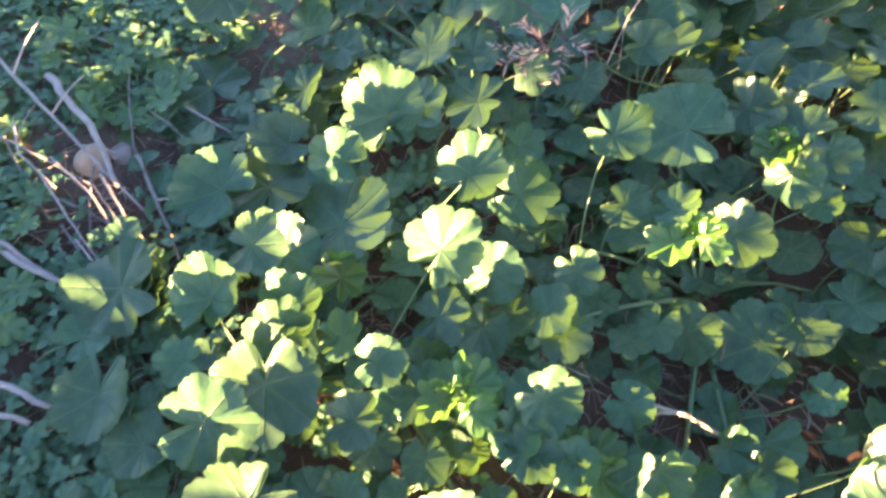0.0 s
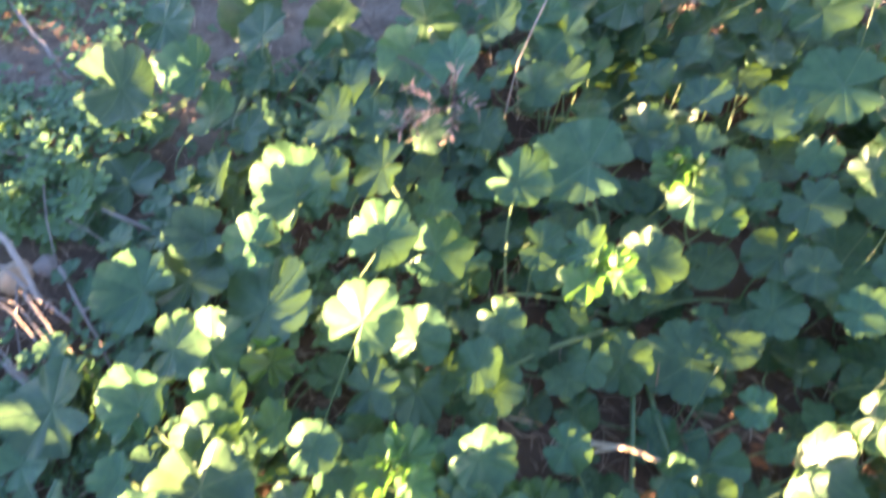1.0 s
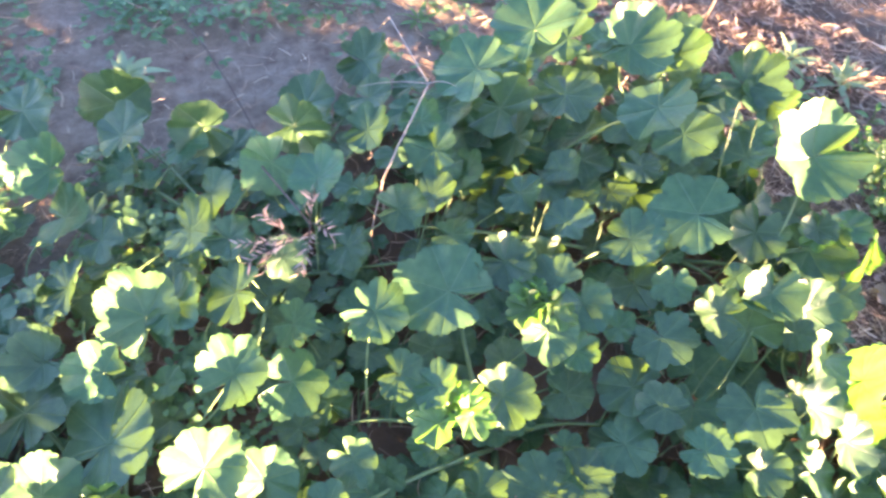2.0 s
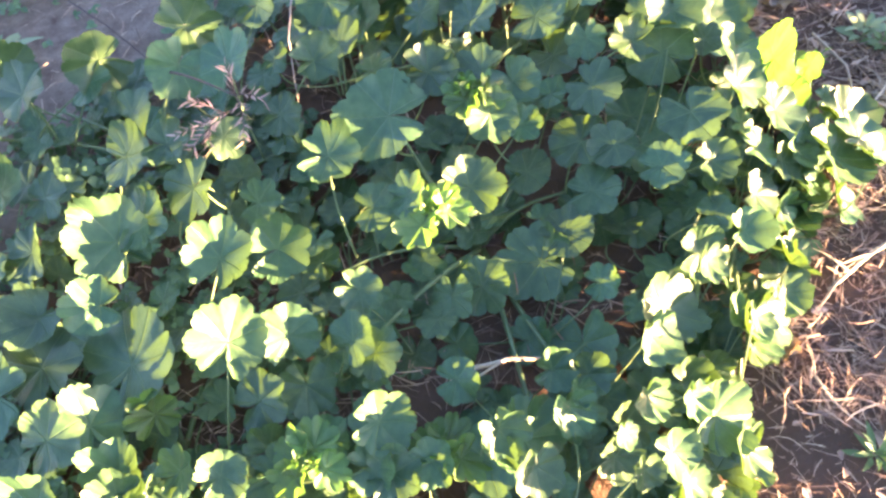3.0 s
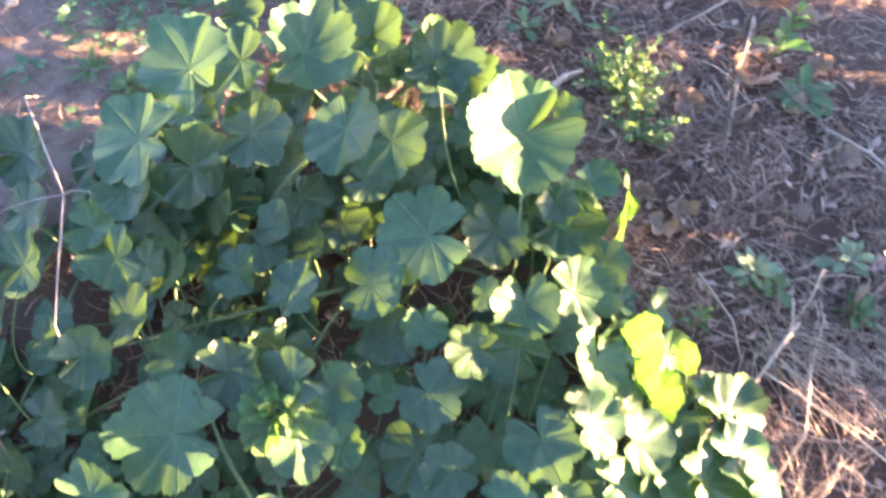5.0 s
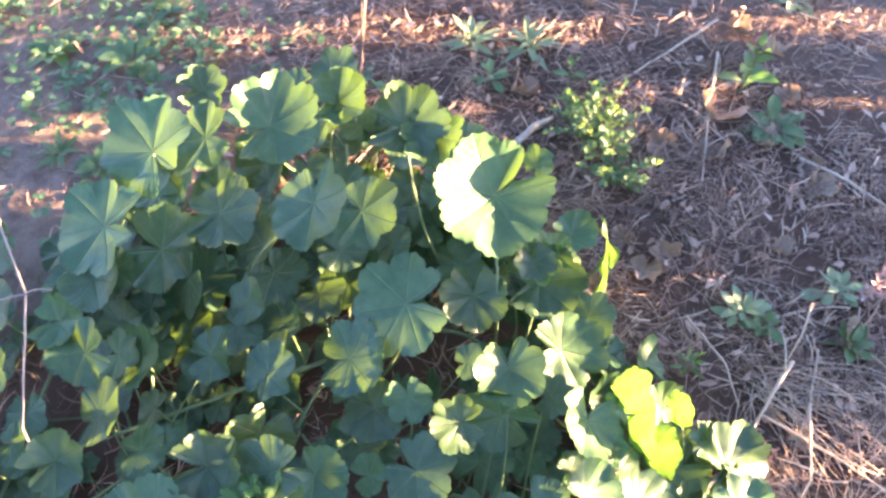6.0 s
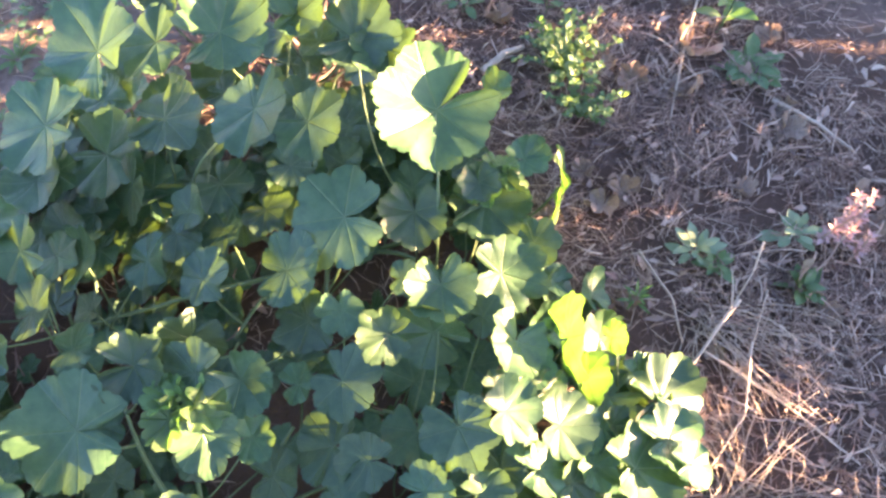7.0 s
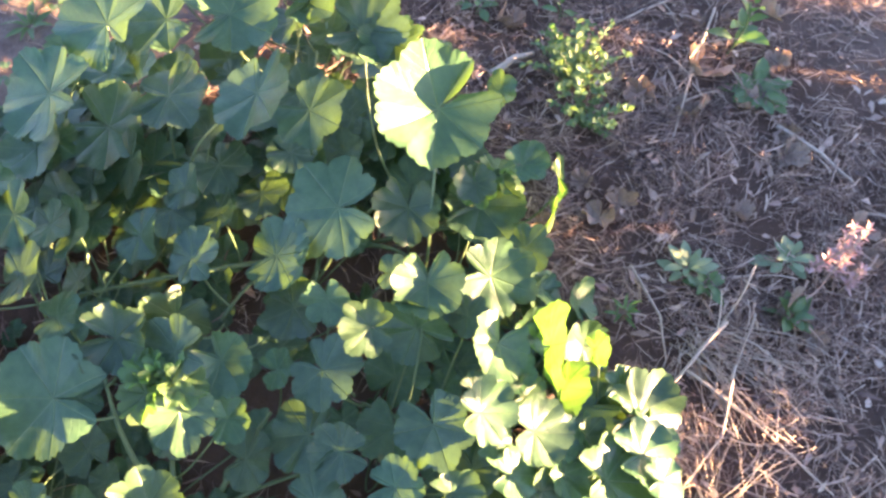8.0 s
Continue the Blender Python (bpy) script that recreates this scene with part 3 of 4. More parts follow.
leaf(CROWNS[4], 0.444, 0.039, 0.096, 0.045, -74, 29, 150, CUPPED)
leaf(CROWNS[4], 0.748, 0.362, 0.156, 0.025, -62, 31, 82, FACING)
leaf(CROWNS[4], 0.699, 0.359, 0.166, 0.021, -58, 36, 150, FACING)
leaf(CROWNS[4], 0.746, 0.328, 0.146, 0.025, -32, 38, 150, FACING)
leaf(CROWNS[4], 0.757, 0.279, 0.126, 0.028, -44, 31, 150, FACING)
leaf(CROWNS[4], 0.745, 0.245, 0.121, 0.027, -34, 37, 71, FACING)
leaf(CROWNS[4], 0.693, 0.270, 0.141, 0.029, -36, 30, 150, FACING)
leaf(CROWNS[4], 0.791, 0.265, 0.111, 0.022, -44, 38, 151, FACING)
leaf(CROWNS[4], 0.829, 0.220, 0.111, 0.042, -36, 31, 150, FACING)
leaf(CROWNS[4], 0.715, 0.242, 0.126, 0.027, -60, 34, 150, FACING)
leaf(CROWNS[4], 0.631, 0.284, 0.146, 0.028, -87, 26, 150, CUPPED)
leaf(CROWNS[4], 0.690, 0.304, 0.156, 0.024, -42, 36, 150, FACING)
leaf(CROWNS[4], 0.585, 0.319, 0.128, 0.034, 172, 23, 150, FLAT)
leaf(CROWNS[4], 0.734, 0.430, 0.168, 0.024, -175, 19, 150, FLAT)
leaf(CROWNS[4], 0.806, 0.381, 0.116, 0.027, -48, 35, 150, FACING)
leaf(CROWNS[4], 0.853, 0.488, 0.113, 0.032, -166, 29, 150, FLAT)
leaf(CROWNS[4], 0.831, 0.188, 0.116, 0.028, -32, 33, 150, FACING)
leaf(CROWNS[4], 0.862, 0.291, 0.086, 0.030, -38, 37, 150, FACING)
leaf(CROWNS[4], 0.615, 0.195, 0.116, 0.030, -74, 27, 150, CUPPED)
leaf(CROWNS[4], 0.781, 0.217, 0.116, 0.050, -30, 37, 150, FACING)
leaf(CROWNS[4], 0.609, 0.237, 0.098, 0.026, -173, 27, 150, FLAT)
leaf(CROWNS[4], 0.536, 0.099, 0.146, 0.022, -45, 34, 74, CUPPED)
leaf(CROWNS[4], 0.541, 0.184, 0.136, 0.025, -60, 38, 73, CUPPED)
leaf(CROWNS[4], 0.803, 0.322, 0.105, 0.036, 152, 62, 100, BACKLIT)
leaf(CROWNS[4], 0.673, 0.283, 0.120, 0.028, -50, 37, 60, FACING)
leaf(CROWNS[4], 0.659, 0.225, 0.120, 0.033, -52, 32, 150, FACING)
leaf(CROWNS[4], 0.632, 0.265, 0.100, 0.026, -46, 32, 20, FACING)
leaf(CROWNS[4], 0.728, 0.220, 0.110, 0.029, -36, 38, 150, FACING)
leaf(CROWNS[4], 0.877, 0.243, 0.060, 0.035, -40, 34, 90, FACING)


def inside(x, y, ring):
    hit = False
    for (x0, y0), (x1, y1) in zip(ring, ring[1:] + ring[:1]):
        if (y0 > y) != (y1 > y) and x < x0 + (y - y0) * (x1 - x0) / (y1 - y0):
            hit = not hit
    return hit


STAND = [(-0.42, -0.15), (-0.44, 0.42), (-0.40, 0.80), (-0.20, 0.98), (0.15, 1.02), (0.45, 1.02), (0.72, 0.96), (0.84, 0.76), (0.88, 0.50), (0.86, 0.24), (0.70, 0.14), (0.50, 0.06), (0.40, -0.15)]


def lower_leaves(count):
    """The small leaves deeper in the stand, under those that show their whole face."""
    rnd = random.Random(11)
    tops = [(h.x, h.y, h.z, r) for c in CROWNS for h, r, *_ in c["leaves"]]
    made = 0
    while made < count:
        x, y = rnd.uniform(-0.45, 0.9), rnd.uniform(-0.15, 1.03)
        if not inside(x, y, STAND):
            continue
        over = [z for tx, ty, z, r in tops if math.hypot(tx - x, ty - y) < r * 1.05]
        z = rnd.uniform(0.012, 0.055) if x < 0.4 or y > 0.25 else rnd.uniform(0.02, 0.045)
        if over:
            z = min(z, min(over) - 0.035)
        if z < 0.012:
            continue
        c = min(CROWNS, key=lambda k: math.hypot(k["at"][0] - x, k["at"][1] - y))
        leaf(c, x, y, z, rnd.uniform(0.018, 0.037), rnd.gauss(165, 45), abs(rnd.gauss(18, 10)), rnd.uniform(0, 360))
        made += 1


def front_leaves():
    """The near side of the stand, at the feet of whoever looks at it."""
    rnd = random.Random(23)
    kept = [(h.x, h.y, r) for c in CROWNS for h, r, *_ in c["leaves"]]
    for _ in range(900):
        x, y = rnd.uniform(-0.42, 0.34), rnd.uniform(-0.16, 0.22)
        r = rnd.uniform(0.026, 0.05) if x < 0.35 else rnd.uniform(0.02, 0.036)
        if not inside(x, y, STAND) or any(math.hypot(x - a, y - b) < 0.84 * (r + q) for a, b, q in kept):
            continue
        kept.append((x, y, r))
        c = min(CROWNS, key=lambda k: math.hypot(k["at"][0] - x, k["at"][1] - y))
        leaf(c, x, y, rnd.uniform(0.06, 0.12 if x < 0.15 else 0.08), r, rnd.gauss(-50 if rnd.random() < (0.4 if x < 0.1 else 0.75) else 150, 35), abs(rnd.gauss(17, 8)), rnd.uniform(0, 360), CUPPED)


def back_leaves(count):
    """Half-grown leaves under the tall ones at the back of the stand."""
    rnd = random.Random(37)
    ring = [(0.30, 0.80), (0.32, 1.04), (0.52, 1.10), (0.82, 1.00), (0.90, 0.76), (0.86, 0.62), (0.66, 0.70), (0.48, 0.72)]
    made = 0
    while made < count:
        x, y = rnd.uniform(0.28, 0.92), rnd.uniform(0.6, 1.10)
        if not inside(x, y, ring):
            continue
        z = rnd.uniform(0.05, 0.15)
        leaf(CROWNS[0], x, y, z, rnd.uniform(0.028, 0.046), rnd.gauss(175, 30), abs(rnd.gauss(20, 8)), rnd.uniform(0, 360), FLAT)
        made += 1


def edge_leaves(count):
    """Low leaves that close the sunny side of the stand down to the ground."""
    rnd = random.Random(29)
    line = [Vector(p) for p in ((0.36, -0.06), (0.50, 0.07), (0.68, 0.16), (0.83, 0.25), (0.87, 0.48), (0.84, 0.74))]
    for k in range(count):
        s = (len(line) - 1) * (k + rnd.random()) / count
        i = min(len(line) - 2, int(s))
        p = line[i].lerp(line[i + 1], s - i) + Vector((rnd.gauss(-0.02, 0.02), rnd.gauss(0.01, 0.02)))
        c = min(CROWNS, key=lambda k: math.hypot(k["at"][0] - p.x, k["at"][1] - p.y))
        leaf(c, p.x, p.y, rnd.uniform(0.025, 0.085), rnd.uniform(0.024, 0.04), rnd.gauss(-37, 30), rnd.gauss(42, 12), rnd.uniform(0, 360), CUPPED)


def build_plant(crown, label):
    rnd = random.Random(len(crown["leaves"]))
    cx, cy = crown["at"]
    plant = thing("mallow_plant", cx, cy, hummock(cx, cy), label, "mallow plant", "mallow plants of the stand")
    back = plant.matrix_basis.inverted()
    hubs = crown["leaves"]
    # trailing stems, one for each sector that carries leaves
    stems = []
    for k in range(8):
        lo = -math.pi + k * math.pi / 4
        mine = [h for h, *_ in hubs if lo <= math.atan2(h.y - cy, h.x - cx) < lo + math.pi / 4]
        if not mine:
            continue
        far = max(mine, key=lambda h: math.hypot(h.x - cx, h.y - cy))
        end = Vector((cx + 0.82 * (far.x - cx), cy + 0.82 * (far.y - cy), max(0.03, far.z * 0.45)))
        mid = (Vector((cx, cy, 0.02)) + end) / 2 + Vector((rnd.uniform(-0.04, 0.04), rnd.uniform(-0.04, 0.04), 0.03))
        line = bend((cx, cy, 0.0), mid, end, 12)
        stems.append(line)
        v, f = tube([back @ p for p in line], [0.0042 - 0.0022 * i / 12 for i in range(13)], 7)
        part("stem", mesh("stem", v, f, M_STEM), plant)
    for hub, radius, lean_to, lean, notch_to, shapes in hubs:
        m = leaf_pose(hub, radius, lean_to, lean, notch_to)
        kinds = shapes or FLAT
        ob = part("leaf", kinds[int(abs(7919 * hub.x + 6151 * hub.y + 331 * hub.z)) % len(kinds)], plant, m=back @ m)
        # the stalk slopes up to the hub from one side of the plant
        a = radians(rnd.gauss(205, 35))
        reach = radius * 1.2 + rnd.uniform(0.03, 0.07) if rnd.random() < 0.4 else radius * rnd.uniform(0.1, 0.6)
        aim = hub + Vector((math.cos(a) * reach, math.sin(a) * reach, -min(hub.z - 0.02, rnd.uniform(0.05, 0.09))))
        start = min((p for s in stems for p in s[2:]), key=lambda p: (p - aim).length).copy()
        if (aim - start).length > 0.10:
            start = aim + (start - aim) * (0.10 / (aim - start).length)
        start.z = max(0.008, min(start.z, aim.z - 0.02))
        down = m.to_3x3() @ Vector((0, 0, -1)) / radius
        line = bend(start, aim, hub + down * 0.004, 10)
        r = 0.0009 + 0.012 * radius
        inv = m.inverted()
        v, f = tube([inv @ p for p in line], [(r * (1.15 - 0.3 * i / 10)) / radius for i in range(11)], 6)
        part("petiole", mesh("petiole", v, f, M_STEM), ob)
    return plant


def young_shoot(x, y, z, size, crown, seed):
    """A tuft of folded young leaves with round buds at the tip of a stem."""
    rnd = random.Random(seed)
    plant = crown["plant"]
    back = plant.matrix_basis.inverted()
    foot = Vector((x, y, z)) + Vector((rnd.uniform(-0.05, 0.05), 0.06, -0.09))
    v, f = tube([back @ p for p in bend(foot, (x, y, z - 0.06), (x, y, z), 6)], [0.0024] * 7, 6)
    shoot = part("young_shoot", mesh("young_shoot", v, f, M_STEM), plant, "bright green shoot tip with folded young leaves")
    for k in range(7):
        a = 360 * k * 0.382 + rnd.uniform(-15, 15)
        ring = 0 if k < 3 else 1
        lean = (32, 62)[ring] + rnd.uniform(-8, 8)
        d = size * (0.22, 0.70)[ring]
        hub = Vector((x + d * math.cos(radians(a)), y + d * math.sin(radians(a)), z + size * (0.30, 0.12)[ring]))
        m = leaf_pose(hub, size * (rnd.uniform(0.30, 0.42) if ring == 0 else rnd.uniform(0.85, 1.15)), a, lean * 0.5, a + 180)
        part("young_leaf", rnd.choice(YOUNG), shoot, m=back @ m)


lower_leaves(640)
back_leaves(95)
front_leaves()
edge_leaves(80)
leaf(CROWNS[4], 0.615, 0.385, 0.075, 0.043, 170, 14, 60)
leaf(CROWNS[4], 0.645, 0.44, 0.055, 0.041, 190, 10, 200)
LABELS = [
    "tall lush mallow plant with large pleated leaves on soil",
    "dense green mallow plant with round lobed shaded leaves",
    "low spreading mallow plant with broad bluish green leaves",
    "mallow plant with small leaves beside a dry seed head",
    "sunlit mallow plant with pale leaves beside dry straw",
]
for c, text in zip(CROWNS, LABELS):
    c["plant"] = build_plant(c, text)

SHOOTS = [(0.296, 0.406, 0.150, 0.028, 1), (0.428, 0.515, 0.182, 0.026, 1), (0.030, 0.225, 0.115, 0.028, 2), (0.165, 0.160, 0.09, 0.026, 1), (0.845, 0.56, 0.17, 0.022, 0)]
for k, (x, y, z, s, c) in enumerate(SHOOTS):
    young_shoot(x, y, z, s, CROWNS[c], 70 + k)


# ---- dry sprig lying on the leaves ----
def dry_sprig():
    """A dead branched head whose short husks stand off in pairs along each twig."""
    rnd = random.Random(5)
    ob = thing("dry_sprig", 0.138, 0.632, 0.20, "rust brown dried seed head lying across mallow leaves", "dried flower")
    main = bend((-0.039, 0.165, -0.03), (-0.016, 0.093, 0.02), (0.022, 0.022, 0.022), 10)
    part("stalk", mesh("stalk", *tube(main, [0.0020 - 0.0008 * i / 10 for i in range(11)], 6), M_BROWN), ob)
    twigs = (
        ((0.022, 0.022, 0.022), (0.028, 0.035, 0.04), (0.030, 0.052, 0.048), 10),
        ((0.022, 0.022, 0.022), (0.024, -0.012, 0.03), (0.002, -0.048, 0.018), 16),
        ((0.022, 0.022, 0.022), (0.040, 0.012, 0.03), (0.050, -0.006, 0.02), 8),
        ((0.014, 0.0, 0.026), (-0.016, -0.008, 0.034), (-0.066, 0.0, 0.03), 18),
        ((0.0, -0.006, 0.028), (-0.03, -0.016, 0.036), (-0.056, -0.028, 0.026), 14),
        ((0.0, -0.004, 0.030), (-0.02, 0.018, 0.044), (-0.034, 0.036, 0.036), 14),
        ((-0.02, -0.008, 0.030), (-0.03, -0.026, 0.036), (-0.034, -0.042, 0.028), 10),
    )
    for start, pull, end, count in twigs:
        line = bend(start, pull, end, 10)
        twig = part("twig", mesh("twig", *tube(line, [0.0010 - 0.00005 * i for i in range(11)], 5), M_BROWN), ob)
        for k in range(count):
            t = 1.5 + 8.5 * (k + 0.5) / count
            i = min(9, int(t))
            p = line[i].lerp(line[i + 1], t - i)
            ahead = (line[i + 1] - line[i]).normalized()
            side = ahead.cross(Vector((0, 0, 1))).normalized() * (1 if k % 2 else -1)
            d = (ahead * rnd.uniform(0.5, 1.1) + side * rnd.uniform(0.4, 0.9) + Vector((0, 0, rnd.uniform(-0.1, 0.6)))).normalized()
            length = rnd.uniform(0.010, 0.019)
            m = Matrix.Translation(p) @ d.to_track_quat("X", "Z").to_matrix().to_4x4() @ pose(0, 0, 0, rnd.uniform(0, 360))
            part("husk", mesh("husk", *placed(blade(length, length * 0.17, 0.6, rnd.uniform(-0.1, 0.3), 5), m), M_RUST), twig)


dry_sprig()


# ---- dry stalks ----
def stalk(points, radius, mat, label, twigs=(), group="dry stalks", name="dry_stalk"):
    """A dry stalk through a few points in the world, with side twigs."""
    p0 = Vector(points[0])
    ob = thing(name, *p0, label, "dry stalk", group)
    line = []
    pts = [Vector(p) - p0 for p in points]
    for i in range(len(pts) - 1):
        a, b = pts[i], pts[i + 1]
        for k in range(6):
            t = k / 6
            p = a.lerp(b, t)
            j = noise.noise_vector(((p + p0) * 40)) * radius * 0.8
            line.append(p + j)
    line.append(pts[-1])
    n = len(line)
    part("stem", mesh("stem", *tube(line, [radius * (1.1 - 0.55 * i / n) for i in range(n)], 6), mat), ob)
    for at, dx, dy, dz in twigs:
        a = line[int(at * (n - 1))]
        b = a + Vector((dx, dy, dz))
        part("twig", mesh("twig", *tube(bend(a, a.lerp(b, 0.5) + Vector((0, 0, 0.012)), b, 6), [radius * 0.6 * (1 - 0.6 * i / 6) for i in range(7)], 5), mat), ob)
    return ob


stalk([(0.318, 1.24, 0.02), (0.322, 1.10, 0.16), (0.340, 0.83, 0.262), (0.262, 0.735, 0.19), (0.235, 0.690, 0.12)], 0.0016, M_GREYTWIG, "thin brown dead stalk leaning over the mallow leaves", ((0.52, -0.09, 0.06, -0.05), (0.5, 0.03, -0.03, 0.02), (0.8, 0.0, -0.03, -0.05)))
stalk([(-0.06, 1.33, 0.012), (-0.01, 1.20, 0.05), (0.03, 1.10, 0.05), (0.07, 1.00, 0.02)], 0.0018, M_BROWN, "thin dry stalk over bare soil")
stalk([(-0.72, 1.42, 0.012), (-0.58, 1.17, 0.03), (-0.47, 1.01, 0.012)], 0.005, M_GREYTWIG, "grey dead stalk lying on low weeds")
stalk([(0.79, 0.97, 0.012), (0.88, 1.05, 0.09), (0.93, 1.10, 0.16)], 0.0036, M_BROWN, "brown dead stalk standing behind the mallow", ((0.7, 0.02, 0.02, 0.05),))
# weathered stalks at the weedy side
for pts, r, tw in (
    (((-0.76, 0.87, 0.015), (-0.63, 0.735, 0.02), (-0.51, 0.62, 0.022), (-0.40, 0.515, 0.012)), 0.0034, ((0.3, 0.02, 0.10, 0.02), (0.55, 0.04, 0.07, 0.015), (0.7, 0.06, -0.02, 0.01))),
    (((-0.60, 0.76, 0.02), (-0.50, 0.65, 0.03), (-0.44, 0.55, 0.02)), 0.0060, ()),
    (((-0.43, 0.61, 0.012), (-0.385, 0.53, 0.016), (-0.338, 0.44, 0.01)), 0.003, ((0.5, 0.05, -0.01, 0.01),)),
    (((-0.47, 0.57, 0.02), (-0.42, 0.50, 0.02), (-0.36, 0.43, 0.012)), 0.0026, ()),
    (((-0.72, 0.53, 0.012), (-0.60, 0.47, 0.014), (-0.50, 0.415, 0.008)), 0.0062, ()),
    (((-0.58, 0.45, 0.012), (-0.50, 0.41, 0.016), (-0.42, 0.375, 0.01)), 0.0045, ()),
    (((-0.66, 0.33, 0.012), (-0.56, 0.285, 0.014), (-0.45, 0.24, 0.008)), 0.0065, ()),
    (((-0.70, 0.29, 0.012), (-0.58, 0.25, 0.012), (-0.47, 0.22, 0.008)), 0.006, ()),
    (((-0.62, 0.66, 0.02), (-0.59, 0.60, 0.03), (-0.53, 0.55, 0.015)), 0.0018, ((0.4, 0.03, 0.05, 0.03),)),
    (((-0.55, 0.60, 0.02), (-0.47, 0.53, 0.028), (-0.40, 0.44, 0.012)), 0.0022, ()),
):
    pts = [(x, y, z + 0.022) for x, y, z in pts]
    stalk(pts, r, M_GREYTWIG, "weathered grey dry stalk lying on weedy ground", tw, "weathered stalks by the stand")
rng = random.Random(77)
for _ in range(16):
    # thin tangled twigs round them
    x, y, a = rng.gauss(-0.47, 0.09), rng.gauss(0.54, 0.13), radians(rng.gauss(-48, 13))
    n = rng.uniform(0.05, 0.13)
    d = Vector((math.cos(a) * n, math.sin(a) * n, 0))
    p = Vector((x, y, 0.012 + rng.uniform(0, 0.03)))
    stalk((p - d, p + Vector((0, 0, rng.uniform(0.0, 0.02))), p + d - Vector((0, 0, 0.008))), rng.uniform(0.0009, 0.0021), M_GREYTWIG, "thin grey dry twig in a tangle of stalks", (), "weathered stalks by the stand", "dry_twig")
# dry stalks on the straw
for pts, r, tw in (
    (((1.345, 0.515, 0.012), (1.36, 0.44, 0.02), (1.372, 0.375, 0.012)), 0.0032, ()),
    (((1.40, 0.74, 0.03), (1.29, 0.66, 0.035), (1.185, 0.57, 0.012)), 0.0022, ((0.4, 0.05, -0.04, 0.02), (0.6, -0.03, 0.06, 0.02), (0.8, 0.06, -0.01, 0.0))),
    (((1.045, 0.30, 0.05), (0.99, 0.285, 0.045), (0.915, 0.262, 0.02)), 0.0026, ((0.2, 0.03, 0.04, 0.02),)),
    (((0.97, 0.275, 0.03), (1.005, 0.18, 0.025), (1.035, 0.07, 0.012)), 0.0018, ((0.6, 0.04, 0.0, 0.01),)),
    (((1.09, 0.29, 0.04), (1.03, 0.25, 0.03), (0.955, 0.215, 0.02)), 0.0013, ()),
    (((1.01, 0.815, 0.012), (1.05, 0.815, 0.02), (1.09, 0.811, 0.018)), 0.0065, ()),
    (((1.46, 0.795, 0.03), (1.36, 0.80, 0.02), (1.24, 0.80, 0.02)), 0.0024, ((0.6, -0.02, -0.06, 0.01),)),
    (((1.10, 0.335, 0.09), (1.08, 0.315, 0.05), (1.05, 0.30, 0.01)), 0.0014, ()),
    (((1.00, 0.43, 0.02), (0.985, 0.35, 0.03), (0.96, 0.30, 0.02)), 0.0020, ()),
    (((1.02, 0.25, 0.045), (0.95, 0.19, 0.04), (0.86, 0.16, 0.015)), 0.0014, ()),
    (((0.85, 0.105, 0.045), (0.76, 0.098, 0.032), (0.713, 0.094, 0.03), (0.682, 0.081, 0.012)), 0.0030, ((0.55, -0.02, 0.05, 0.01), (0.3, -0.06, 0.01, 0.01))),
    (((0.567, 0.122, 0.02), (0.57, 0.09, 0.018), (0.57, 0.061, 0.01)), 0.0018, ()),
    (((0.611, 0.031, 0.015), (0.604, 0.0, 0.022), (0.607, -0.025, 0.016), (0.622, -0.082, 0.01)), 0.0020, ((0.2, 0.01, 0.04, 0.02),)),
    (((0.24, 0.245, 0.045), (0.29, 0.228, 0.055), (0.345, 0.20, 0.04)), 0.0035, ((0.5, -0.07, 0.0, -0.01),)),
):
    stalk(pts, r, M_TWIG, "dry straw coloured stalk lying on brown litter", tw, "dry stalks on the straw")


def straw_piece(rnd, x, y, z, heading, length, width, rise):
    """A bent three-sided straw, lying on the ground."""
    d = Vector((math.cos(heading), math.sin(heading), 0))
    s = Vector((-d.y, d.x, 0))
    curl = rnd.gauss(0, 0.28)
    verts, faces = [], []
    for i in range(4):
        t = i / 3 - 0.5
        w = width * (1.0, 1.0, 0.8, 0.3)[i] * 0.5
        p = Vector((x, y, z)) + d * (t * length) + s * (curl * length * (t * t - 0.1)) + Vector((0, 0, rise * t * length + 0.25 * abs(curl) * length * (0.25 - t * t)))
        verts += [p - s * w, p + s * w, p + Vector((0, 0, w * 1.1))]
    for i in range(3):
        a = 3 * i
        faces += [(a, a + 3, a + 5, a + 2), (a + 2, a + 5, a + 4, a + 1)]
    return verts, faces


def straw_share(x, y):
    """How thickly straw covers the ground."""
    if inside(x, y, STAND):
        return 0.14
    if math.hypot((x + 0.47) / 0.16, (y - 0.56) / 0.15) < 1:
        return 0.25
    if x + 0.35 * y > 1.6:
        return 0.5
    if x > 0.55 and y < 1.0:
        return 1.0 if y > 0.2 or x > 0.8 else 0.8
    if y > 0.9 and x > 0.66:
        return 0.8
    if x > 0.35 and y < 0.2:
        return 0.75
    return 0.07 if y > 0.9 else 0.2


